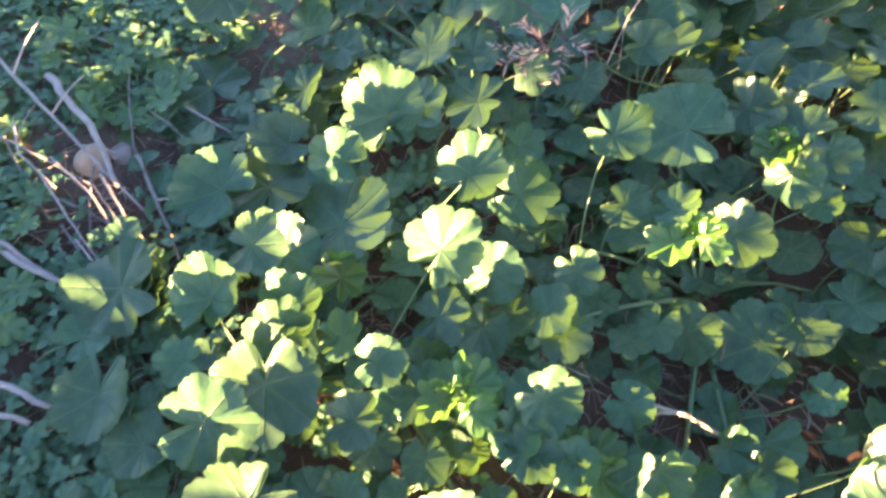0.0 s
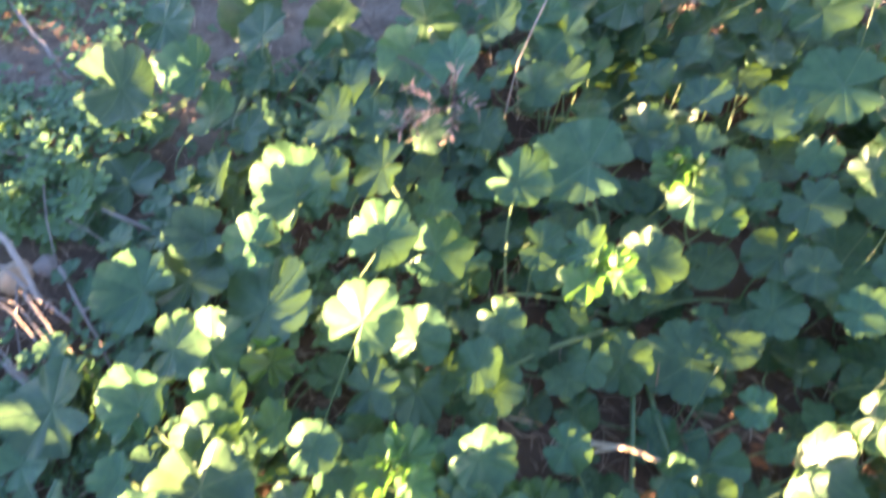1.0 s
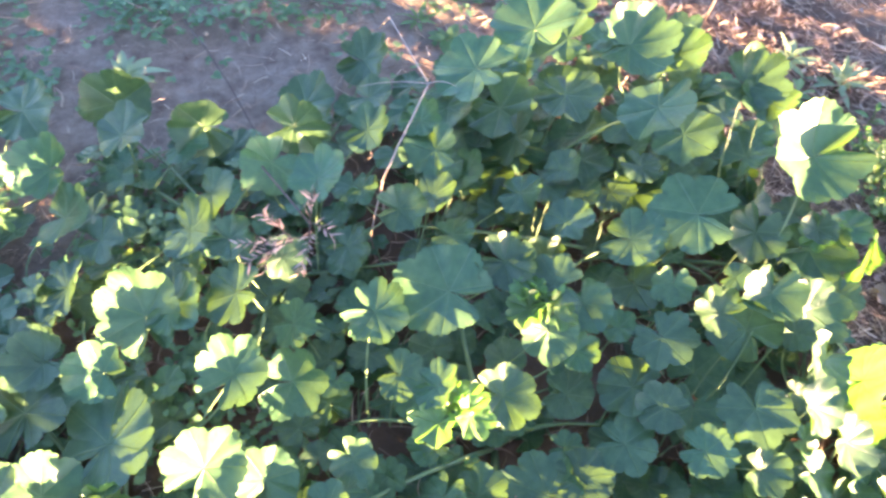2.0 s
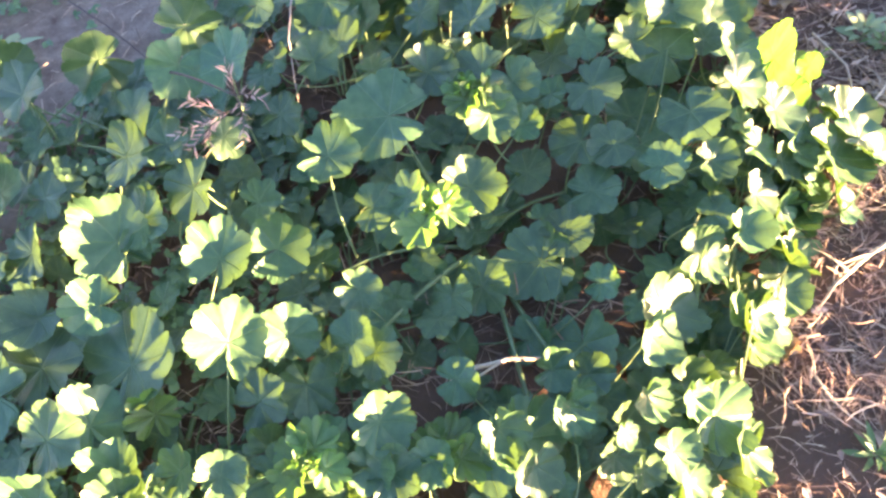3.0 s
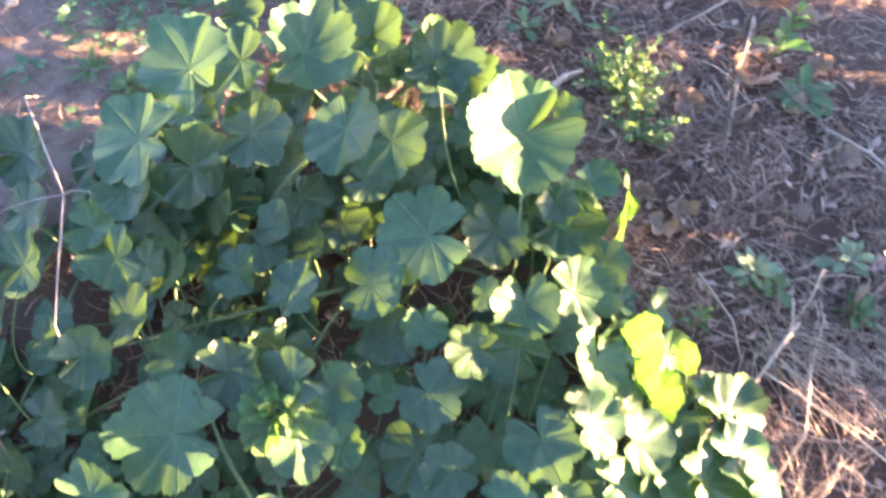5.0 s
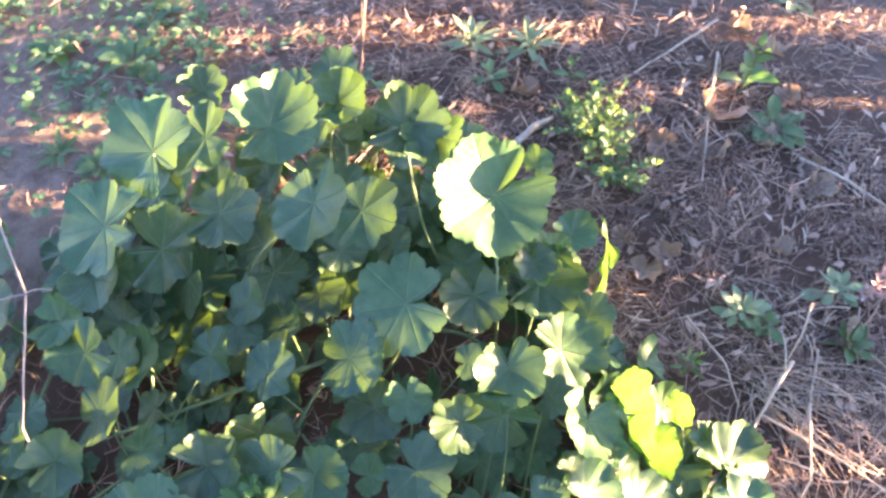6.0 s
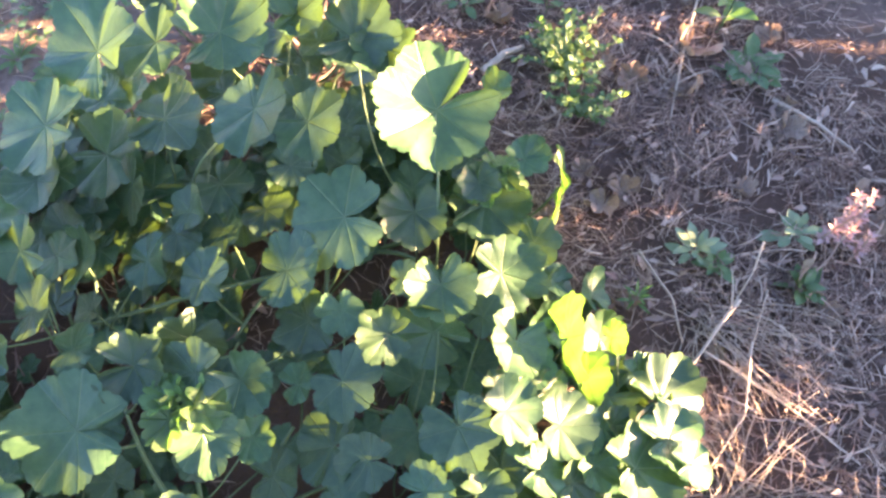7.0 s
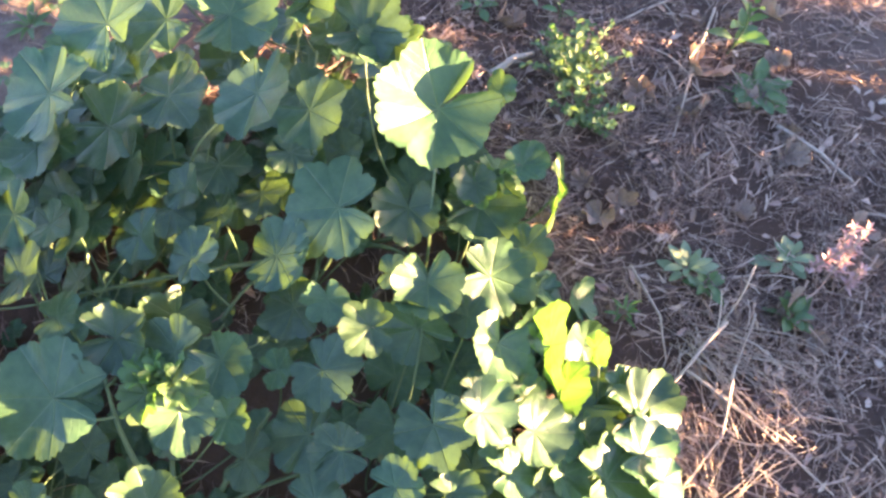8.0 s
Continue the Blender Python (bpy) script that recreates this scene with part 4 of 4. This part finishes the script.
def build_litter():
    rnd = random.Random(31)
    pieces = []
    while len(pieces) < 56000:
        x, y = rnd.uniform(-0.8, 1.9), rnd.uniform(-0.3, 1.7)
        bare = noise.noise((x * 9, y * 9, 3.3)) + 0.5 * noise.noise((x * 21, y * 21, 5.1))
        if rnd.random() > straw_share(x, y) * (0.22 if bare < -0.12 else 1.0):
            continue
        flow = 2.2 + 1.6 * noise.noise((x * 2.2, y * 2.2, 7.7))
        heading = flow + rnd.gauss(0, 1.1)
        fine = rnd.random() < 0.72
        length = rnd.uniform(0.010, 0.042) if fine else rnd.uniform(0.015, 0.06)
        width = rnd.uniform(0.0006, 0.0012) if fine else rnd.uniform(0.0011, 0.0028)
        z = hummock(x, y) + abs(rnd.gauss(0.004, 0.010))
        pieces.append(straw_piece(rnd, x, y, z, heading, length, width, rnd.gauss(0, 0.14)))
    for _ in range(11000):
        # short crumbs of chaff
        x, y = rnd.uniform(0.45, 1.85), rnd.uniform(-0.2, 1.5)
        if rnd.random() > straw_share(x, y):
            continue
        z = hummock(x, y) + abs(rnd.gauss(0.003, 0.006))
        pieces.append(straw_piece(rnd, x, y, z, rnd.uniform(0, 6.28), rnd.uniform(0.004, 0.016), rnd.uniform(0.0007, 0.0022), rnd.gauss(0, 0.3)))
    for _ in range(2200):
        # broken flat flakes of old leaves and husks
        x, y = rnd.uniform(0.5, 1.9), rnd.uniform(-0.2, 1.6)
        if rnd.random() > straw_share(x, y):
            continue
        m = Matrix.Translation((x, y, hummock(x, y) + rnd.uniform(0.003, 0.016))) @ pose(0, 0, 0, rnd.gauss(0, 20), rnd.gauss(0, 20), rnd.uniform(0, 360))
        pieces.append(placed(blade(rnd.uniform(0.012, 0.03), rnd.uniform(0.005, 0.012), 0.4, 0.1, 4), m))
    for _ in range(9000):
        # sparser litter on the ground all round
        a, far = rnd.uniform(0, 2 * math.pi), rnd.uniform(1.45, 1.9) + abs(rnd.gauss(0, 1.0))
        x, y = 0.4 + far * math.cos(a), 0.6 + far * math.sin(a)
        pieces.append(straw_piece(rnd, x, y, hummock(x, y) + 0.004, rnd.uniform(0, 6.28), rnd.uniform(0.04, 0.13), rnd.uniform(0.002, 0.005), rnd.gauss(0, 0.1)))
    ob = new("straw_litter", mesh("straw_litter", *join(pieces), M_STRAW, smooth=False))
    tagged(ob, "matted brown straw and dry grass litter on soil", "straw litter", kind="stuff")


def straw_tuft(x, y, heading, spread, count, length, label, seed, mat=M_BROWN, thick=1.0):
    """Sun-bleached straws that fan out from one dead tussock."""
    rnd = random.Random(seed)
    ob = thing("dry_grass_tuft", x, y, hummock(x, y), label, "dry grass", "dead tussocks")
    for _ in range(count):
        a = radians(heading + rnd.gauss(0, spread))
        far = length * rnd.uniform(0.5, 1.1)
        s = Vector((rnd.gauss(0, 0.02), rnd.gauss(0, 0.02), 0.004))
        e = s + Vector((math.cos(a) * far, math.sin(a) * far, rnd.uniform(0.0, 0.05)))
        c = (s + e) / 2 + Vector((rnd.gauss(0, 0.034), rnd.gauss(0, 0.034), rnd.uniform(0.005, 0.04)))
        w = thick * rnd.uniform(0.0004, 0.0010)
        part("straw", mesh("straw", *tube(bend(s, c, e, 6), [w * (1.1 - 0.7 * i / 6) for i in range(7)], 4), mat), ob)


DEAD = [mallow_leaf_mesh(140 + s, M_DEAD, 0.3, 0.7, 0.5, 0.22, 0.15) for s in range(5)]


def dead_leaf(x, y, size, turn, lean):
    """A shrivelled old leaf lying on the litter."""
    ob = new("dead_leaf", DEAD[int(turn) % 5])
    ob.matrix_basis = pose(x, y, hummock(x, y) + 0.010, lean, lean * 0.6, turn) @ Matrix.Scale(size, 4)
    tagged(ob, "shrivelled brown dead leaf lying on dry litter", "dead leaf", "dead leaves on the litter")


build_litter()
rng = random.Random(88)
for _ in range(30):
    dead_leaf(rng.uniform(0.92, 1.5), rng.uniform(0.1, 1.0), rng.uniform(0.012, 0.026), rng.uniform(0, 360), rng.gauss(0, 22))
for x, y, size, turn in ((1.30, 0.66, 0.034, 40), (1.24, 0.60, 0.026, 131), (1.42, 0.60, 0.022, 222), (1.05, 0.52, 0.024, 303), (0.70, -0.02, 0.024, 84), (0.60, 0.06, 0.022, 165)):
    dead_leaf(x, y, size, turn, 25)
straw_tuft(1.02, 0.30, -92, 24, 50, 0.18, "sunlit tussock of pale dead grass beside the mallow", 1, M_TWIG, 1.1)
straw_tuft(0.90, 0.12, 20, 70, 40, 0.15, "flattened pale dead grass tussock on brown litter", 2, M_TWIG, 1.0)
straw_tuft(0.95, 0.95, 80, 70, 40, 0.17, "brown dead grass tussock behind the mallow", 4)
straw_tuft(1.25, 0.80, 60, 80, 34, 0.16, "brown dead grass tussock on litter", 5)
straw_tuft(0.70, 1.12, 100, 80, 36, 0.15, "dead grass tussock at the edge of bare soil", 6)
straw_tuft(1.13, 0.56, 200, 90, 30, 0.13, "matted dead grass tussock in shade", 7)


# ---- weeds ----
def rosette(x, y, size, count, shape, mat, label, seed, rise=35, name="weed", upright=0.0, category="weed", group=""):
    """A low weed: leaves of one shape round a short stem, in two or three rings."""
    rnd = random.Random(seed)
    ob = thing(name, x, y, hummock(x, y), label, category, group)
    if upright > 0:
        part("stem", mesh("stem", *tube(bend((0, 0, 0), (rnd.gauss(0, 0.01), 0, upright / 2), (rnd.gauss(0, 0.01), rnd.gauss(0, 0.01), upright), 5), [0.0018] * 6, 6), M_STEM), ob)
    width, point, fold = shape
    for k in range(count):
        a = k * 137.5 + rnd.uniform(-12, 12)
        t = k / count
        length = size * (1.0 - 0.55 * t) * rnd.uniform(0.8, 1.15)
        m = pose(0, 0, 0.006 + upright * (0.15 + 0.85 * t), 0, 0, a) @ pose(0.004, 0, 0, 0, -(rise * t + rnd.uniform(-8, 14)), 0) @ pose(0, 0, 0, rnd.gauss(0, 12), 0, 0)
        v, f = blade(length, length * width, fold, rnd.uniform(0.1, 0.32), 7, point)
        part("leaf", mesh("weed_leaf", *placed((v, f), m), mat), ob)
    return ob


OVAL, SPOON, LANCE = (0.50, 0.9, 0.3), (0.46, 1.6, 0.25), (0.24, 0.8, 0.4)
rosette(1.355, 0.575, 0.055, 34, (0.38, 1.5, 0.25), M_WEED, "low green weed rosette with spoon shaped leaves on straw", 1)
rosette(1.375, 0.665, 0.050, 9, OVAL, M_YOUNG_LIT, "pale green seedling catching sun on straw", 2, 70, upright=0.11)
rosette(1.062, 0.388, 0.044, 18, (0.36, 1.3, 0.3), M_GREY, "small green weed with upright leaves on straw", 3, 55, upright=0.035)
rosette(1.075, 0.360, 0.034, 10, OVAL, M_WEED, "small dark green weed on straw", 4, 40, upright=0.02)
rosette(0.948, 0.378, 0.024, 14, LANCE, M_YOUNG_LIT, "tiny bright green seedling with narrow leaves", 5, 55, upright=0.05)
rosette(1.173, 0.86, 0.030, 6, OVAL, M_YOUNG_LIT, "yellowish seedling standing in dry grass", 6, 70, upright=0.06)
rosette(1.06, 0.94, 0.045, 8, SPOON, M_WEED, "yellow green weed with a few oval leaves", 7, 35, upright=0.03)
rosette(1.16, 0.955, 0.065, 18, LANCE, M_GREY, "grey green weed with narrow leaves in dry grass", 8, 45, upright=0.04)
rosette(1.09, 1.03, 0.06, 16, LANCE, M_GREY, "grey green weed beside dry grass", 9, 45, upright=0.03)
rosette(1.145, 0.268, 0.040, 10, OVAL, M_WEED, "low dusty weed among straw", 10, 40, upright=0.02)
rosette(1.19, 0.33, 0.04, 12, SPOON, M_GREY, "dusty green weed beside a pink flower spike", 11, 50, upright=0.04)
rosette(0.59, 1.39, 0.07, 16, SPOON, M_WEED, "green weed rosette on bare soil", 12)
rosette(0.48, 1.50, 0.06, 14, OVAL, M_WEED, "weed rosette with broad leaves on bare soil", 13)
rosette(0.68, 1.47, 0.055, 14, SPOON, M_WEED, "small weed rosette on bare soil", 14)
rosette(0.40, 1.27, 0.05, 13, LANCE, M_WEED, "small weed at the edge of bare soil", 15, 40)
rosette(0.445, 1.20, 0.045, 12, OVAL, M_WEED, "low weed beside the mallow on soil", 16, 40)
rosette(-0.165, 1.185, 0.075, 20, LANCE, M_GREY, "grey green rosette with toothed narrow leaves", 17)
rosette(-0.47, 0.70, 0.05, 14, SPOON, M_WEED, "green weed between dry stalks", 20, 35)
rosette(0.60, -0.09, 0.04, 16, LANCE, M_WEED, "dull green weed with narrow leaves on litter", 21, 50, upright=0.025)
rosette(0.65, -0.12, 0.04, 16, LANCE, M_WEED, "dull green narrow leaved weed on litter", 22, 50, upright=0.025)
rosette(1.62, 0.75, 0.05, 14, OVAL, M_GREY, "dusty weed on grey straw", 23)


CUT = [mallow_leaf_mesh(120 + s, M_WEED, 0.62, 0.1, 0.10, 0.05, 0.25) for s in range(4)]


def cut_weed(x, y, size, count, label, seed):
    """A flat rosette of long-stalked round leaves that are cut almost to the middle."""
    rnd = random.Random(seed)
    ob = thing("weed", x, y, hummock(x, y), label, "weed")
    for k in range(count):
        a = k * 137.5 + rnd.uniform(-14, 14)
        far = size * (0.35 + 0.65 * math.sqrt((k + 0.5) / count))
        hub = Vector((far * math.cos(radians(a)), far * math.sin(radians(a)), rnd.uniform(0.028, 0.05)))
        m = leaf_pose(hub, size * rnd.uniform(0.28, 0.42), a, rnd.uniform(0, 22), a + 180)
        blade_ob = part("leaf", rnd.choice(CUT), ob, m=m)
        line = bend((0, 0, 0.004), hub * 0.5 + Vector((0, 0, 0.02)), hub, 6)
        inv = m.inverted()
        part("petiole", mesh("petiole", *tube([inv @ p for p in line], [0.0009 / m.to_scale().x] * 7, 5), M_STEM), blade_ob)


cut_weed(-0.46, 0.735, 0.075, 13, "green weed rosette with deeply cut leaves beside grey stalks", 61)
cut_weed(-0.54, 0.80, 0.07, 11, "green cut leaved weed among low groundcover", 62)
cut_weed(-0.62, 0.92, 0.07, 11, "green cut leaved weed among low groundcover", 63)
cut_weed(-0.36, 0.90, 0.06, 10, "small cut leaved weed at the edge of the mallow", 64)
cut_weed(-0.60, 0.50, 0.065, 10, "cut leaved weed growing through dry stalks", 65)
cut_weed(-0.70, 0.66, 0.07, 11, "green cut leaved weed among dry stalks", 66)
cut_weed(-0.58, 0.36, 0.065, 10, "cut leaved weed beside a thick grey stalk", 67)


LEAFLETS = [mesh("leaflet", *blade(1.0, w, 0.3, 0.2, 4, 1.1), M_WEED) for w in (0.5, 0.6, 0.7)]
# paler copy of the leaflets, with the sunlight put into its colour
SUNLIT_LEAFLETS = [mesh("leaflet", *blade(1.0, w, 0.3, 0.2, 4, 1.1), M_YOUNG_LIT) for w in (0.5, 0.6, 0.7)]
PETALS = [mesh("petal", *blade(1.0, w, 0.3, 0.2, 4), M_PINK) for w in (0.28, 0.36)]


def lacy_weed(x, y, size, count, shapes, label, seed):
    """A bushy weed of many thin stems with small leaflets."""
    rnd = random.Random(seed)
    ob = thing("bushy_weed", x, y, hummock(x, y), label, "weed")
    for _ in range(count):
        a, far = rnd.uniform(0, 2 * math.pi), size * rnd.uniform(0.3, 1.0)
        e = Vector((math.cos(a) * far, math.sin(a) * far, size * rnd.uniform(0.35, 0.95)))
        line = bend((0, 0, 0), (e.x * 0.3, e.y * 0.3, e.z * 0.8), e, 6)
        branch = part("branch", mesh("branch", *tube(line, [0.0011] * 7, 4), M_STEM), ob)
        for k in range(2, 7):
            for _ in range(5):
                m = Matrix.Translation(line[k]) @ pose(0, 0, 0, 0, rnd.uniform(-50, 10), rnd.uniform(0, 360)) @ Matrix.Scale(rnd.uniform(0.006, 0.013), 4)
                part("leaflet", rnd.choice(shapes), branch, m=m)


lacy_weed(1.115, 0.735, 0.085, 26, LEAFLETS, "bushy green weed with small round leaflets", 41)
lacy_weed(1.085, 0.665, 0.07, 16, LEAFLETS, "shaded bushy weed beside the mallow", 42)
lacy_weed(1.14, 0.80, 0.06, 12, SUNLIT_LEAFLETS, "sunlit yellowish bushy weed in dry grass", 43)


def pink_spike(x, y, height, seed):
    rnd = random.Random(seed)
    ob = thing("flower_spike", x, y, hummock(x, y), "pale pink dried flower spike standing in straw", "flower spike", "pink flower spikes")
    tip = Vector((rnd.gauss(0, 0.012), rnd.gauss(0, 0.012), height))
    line = bend((0, 0, 0), (0, 0, height / 2), tip, 10)
    part("stem", mesh("stem", *tube(line, [0.0016] * 11, 5), M_TWIG), ob)
    for k in range(3, 11):
        for s in range(5):
            m = Matrix.Translation(line[k]) @ pose(0, 0, 0, 0, rnd.uniform(-65, -20), s * 72 + k * 30) @ Matrix.Scale(rnd.uniform(0.012, 0.022) * (1.25 - 0.06 * k), 4)
            part("petal", rnd.choice(PETALS), ob, m=m)


pink_spike(1.225, 0.285, 0.115, 1)
pink_spike(1.205, 0.305, 0.085, 2)
pink_spike(1.245, 0.300, 0.095, 3)
pink_spike(1.235, 0.262, 0.07, 4)


def cover_share(x, y):
    if inside(x, y, STAND):
        return 0.35 if x < 0.15 else 0.0
    if x < -0.28 and y < 1.35:
        bare = math.hypot((x + 0.47) / 0.13, (y - 0.56) / 0.12)
        return 0.95 if bare > 1 else 0.12
    if x < 0.0 and y > 1.35:
        return 0.5
    if y > 1.28 and x < 0.75:
        return 0.3
    return 0.05 if y > 0.9 else 0.0


def build_groundcover():
    """Chickweed-like small leaves that carpet the weedy side."""
    rnd = random.Random(51)
    pieces = []
    tries = 0
    while len(pieces) < 42000 and tries < 300000:
        tries += 1
        x, y = rnd.uniform(-1.5, 0.9), rnd.uniform(-0.3, 2.2)
        if math.hypot(x - 0.1, y - 0.8) + 0.35 * noise.noise((x * 2.5, y * 2.5, 8.2)) > 1.45:
            continue
        clump = noise.noise((x * 5, y * 5, 1.1))
        if rnd.random() > cover_share(x, y) * (0.55 + 1.2 * clump if clump > -0.4 else 0.05):
            continue
        z = hummock(x, y) + rnd.uniform(0.006, 0.03 + 0.03 * max(0, clump))
        a = rnd.uniform(0, 360)
        for s in (0, 62, -62):
            length = rnd.uniform(0.008, 0.020)
            m = Matrix.Translation((x, y, z)) @ pose(0, 0, 0, rnd.gauss(0, 14), rnd.uniform(-32, 6), a + s)
            pieces.append(placed(blade(length, length * rnd.uniform(0.5, 0.8), 0.25, 0.2, 4, 1.1), m))
    for _ in range(12000):
        # scattered patches farther round
        a, far = rnd.uniform(0, 2 * math.pi), rnd.uniform(1.5, 2.0) + abs(rnd.gauss(0, 1.1))
        x, y = 0.3 + far * math.cos(a), 0.6 + far * math.sin(a)
        if noise.noise((x * 1.3, y * 1.3, 6.1)) + 0.4 * noise.noise((x * 5, y * 5, 2.2)) < 0.02:
            continue
        m = Matrix.Translation((x, y, hummock(x, y) + rnd.uniform(0.008, 0.05))) @ pose(0, 0, 0, rnd.gauss(0, 14), rnd.uniform(-32, 6), rnd.uniform(0, 360))
        length = rnd.uniform(0.02, 0.05)
        pieces.append(placed(blade(length, length * 0.6, 0.25, 0.2, 4, 1.1), m))
    ob = new("low_groundcover", mesh("low_groundcover", *join(pieces), M_COVER))
    tagged(ob, "carpet of small green weed leaves on soil", "groundcover", kind="stuff")


build_groundcover()


# ---- stones ----
def stone(x, y, size, flat, mat, label, seed):
    bm = bmesh.new()
    bmesh.ops.create_icosphere(bm, subdivisions=3, radius=1)
    for v in bm.verts:
        d = 1 + 0.28 * noise.noise(v.co * 1.1 + Vector((seed, 0, 0))) + 0.08 * noise.noise(v.co * 3.5 + Vector((0, seed, 0)))
        v.co = Vector((v.co.x * d, v.co.y * d * 0.8, v.co.z * d * flat)) * size
    for f in bm.faces:
        f.smooth = True
    me = bpy.data.meshes.new("stone")
    bm.to_mesh(me)
    bm.free()
    me.materials.append(mat)
    ob = new("stone", me)
    ob.matrix_basis = pose(x, y, hummock(x, y) + size * flat * 0.45, 0, 0, seed * 57)
    tagged(ob, label, "stone")


stone(-0.505, 0.615, 0.027, 0.8, M_STONE, "small beige pebble beside dry grey stalks", 1)
stone(-0.47, 0.635, 0.020, 0.45, M_GREYTWIG, "flat grey stone beside a beige pebble", 2)
stone(0.33, 1.50, 0.012, 0.6, M_STONE, "pale pebble on bare soil", 3)
stone(0.02, 1.22, 0.006, 0.7, M_STONE, "tiny pale pebble on bare soil", 4)
stone(-0.02, 1.30, 0.005, 0.7, M_STONE, "tiny white pebble on soil", 5)
stone(0.62, 1.35, 0.009, 0.6, M_STONE, "small pale pebble near weeds", 6)


# ---- unseen tall weeds, added towards the sun to shade part of the ground ----
def added_shade_weed(x, y, height, spread, count, seed, bare=1):
    rnd = random.Random(seed)
    ob = thing("added_shade_weed", x, y, hummock(x, y), "added leafy weed out of view that casts shade", "weed", "tall weeds")
    for _ in range(count):
        a, far = rnd.uniform(0, 2 * math.pi), spread * math.sqrt(rnd.random())
        top = Vector((math.cos(a) * far, math.sin(a) * far, height * rnd.uniform(0.65 if bare == 1 else 0.92, 1.0)))
        line = bend((top.x * 0.5, top.y * 0.5, 0), (top.x * 0.7, top.y * 0.7, top.z * 0.6), top, 8)
        pieces = [tube(line, [0.004 - 0.0003 * i for i in range(9)], 5)]
        for k in range(bare, 9):
            for s in range(3):
                m = Matrix.Translation(line[k]) @ pose(0, 0, 0, 0, rnd.uniform(-30, 35), rnd.uniform(0, 360))
                n = rnd.uniform(0.05, 0.10)
                pieces.append(placed(blade(n, n * 0.55, 0.3, 0.3, 5, 1.0), m))
        part("branch", mesh("branch", *join(pieces), M_WEED), ob)


ALONG, ACROSS = Vector((SUN.x, SUN.y)).normalized(), Vector((-SUN.y, SUN.x)).normalized()
for k, (across, along, height, spread) in enumerate(((-0.52, 1.35, 0.45, 0.16), (-0.34, 1.35, 0.45, 0.16), (-0.18, 1.35, 0.40, 0.14), (-0.03, 1.35, 0.28, 0.10), (0.32, 1.7, 0.17, 0.07), (0.45, 1.7, 0.175, 0.07), (0.56, 1.7, 0.17, 0.06), (0.68, 1.7, 0.13, 0.06), (0.80, 1.7, 0.15, 0.06), (0.93, 1.75, 0.17, 0.07), (0.89, 2.0, 0.27, 0.08), (0.99, 2.0, 0.19, 0.06), (1.26, 2.0, 0.21, 0.06), (1.18, 2.0, 0.235, 0.05), (1.09, 2.0, 0.46, 0.12), (1.42, 2.0, 0.36, 0.12), (1.64, 2.0, 0.34, 0.16), (1.88, 2.0, 0.38, 0.16))):
    at = ACROSS * across + ALONG * along
    added_shade_weed(at.x, at.y, height, spread, 18 if along < 1.5 else 9, 1 + k)
# long-stemmed ones, leafy only towards the top, added to shade the stand's middle
for k, (across, height, spread, count) in enumerate(((0.92, 0.475, 0.04, 7), (0.84, 0.60, 0.06, 9), (0.73, 0.57, 0.08, 10), (0.62, 0.57, 0.08, 6), (0.50, 0.58, 0.08, 3), (1.26, 0.38, 0.10, 10))):
    at = ACROSS * across + ALONG * 2.0
    added_shade_weed(at.x, at.y, height, spread, count, 40 + k, 7)
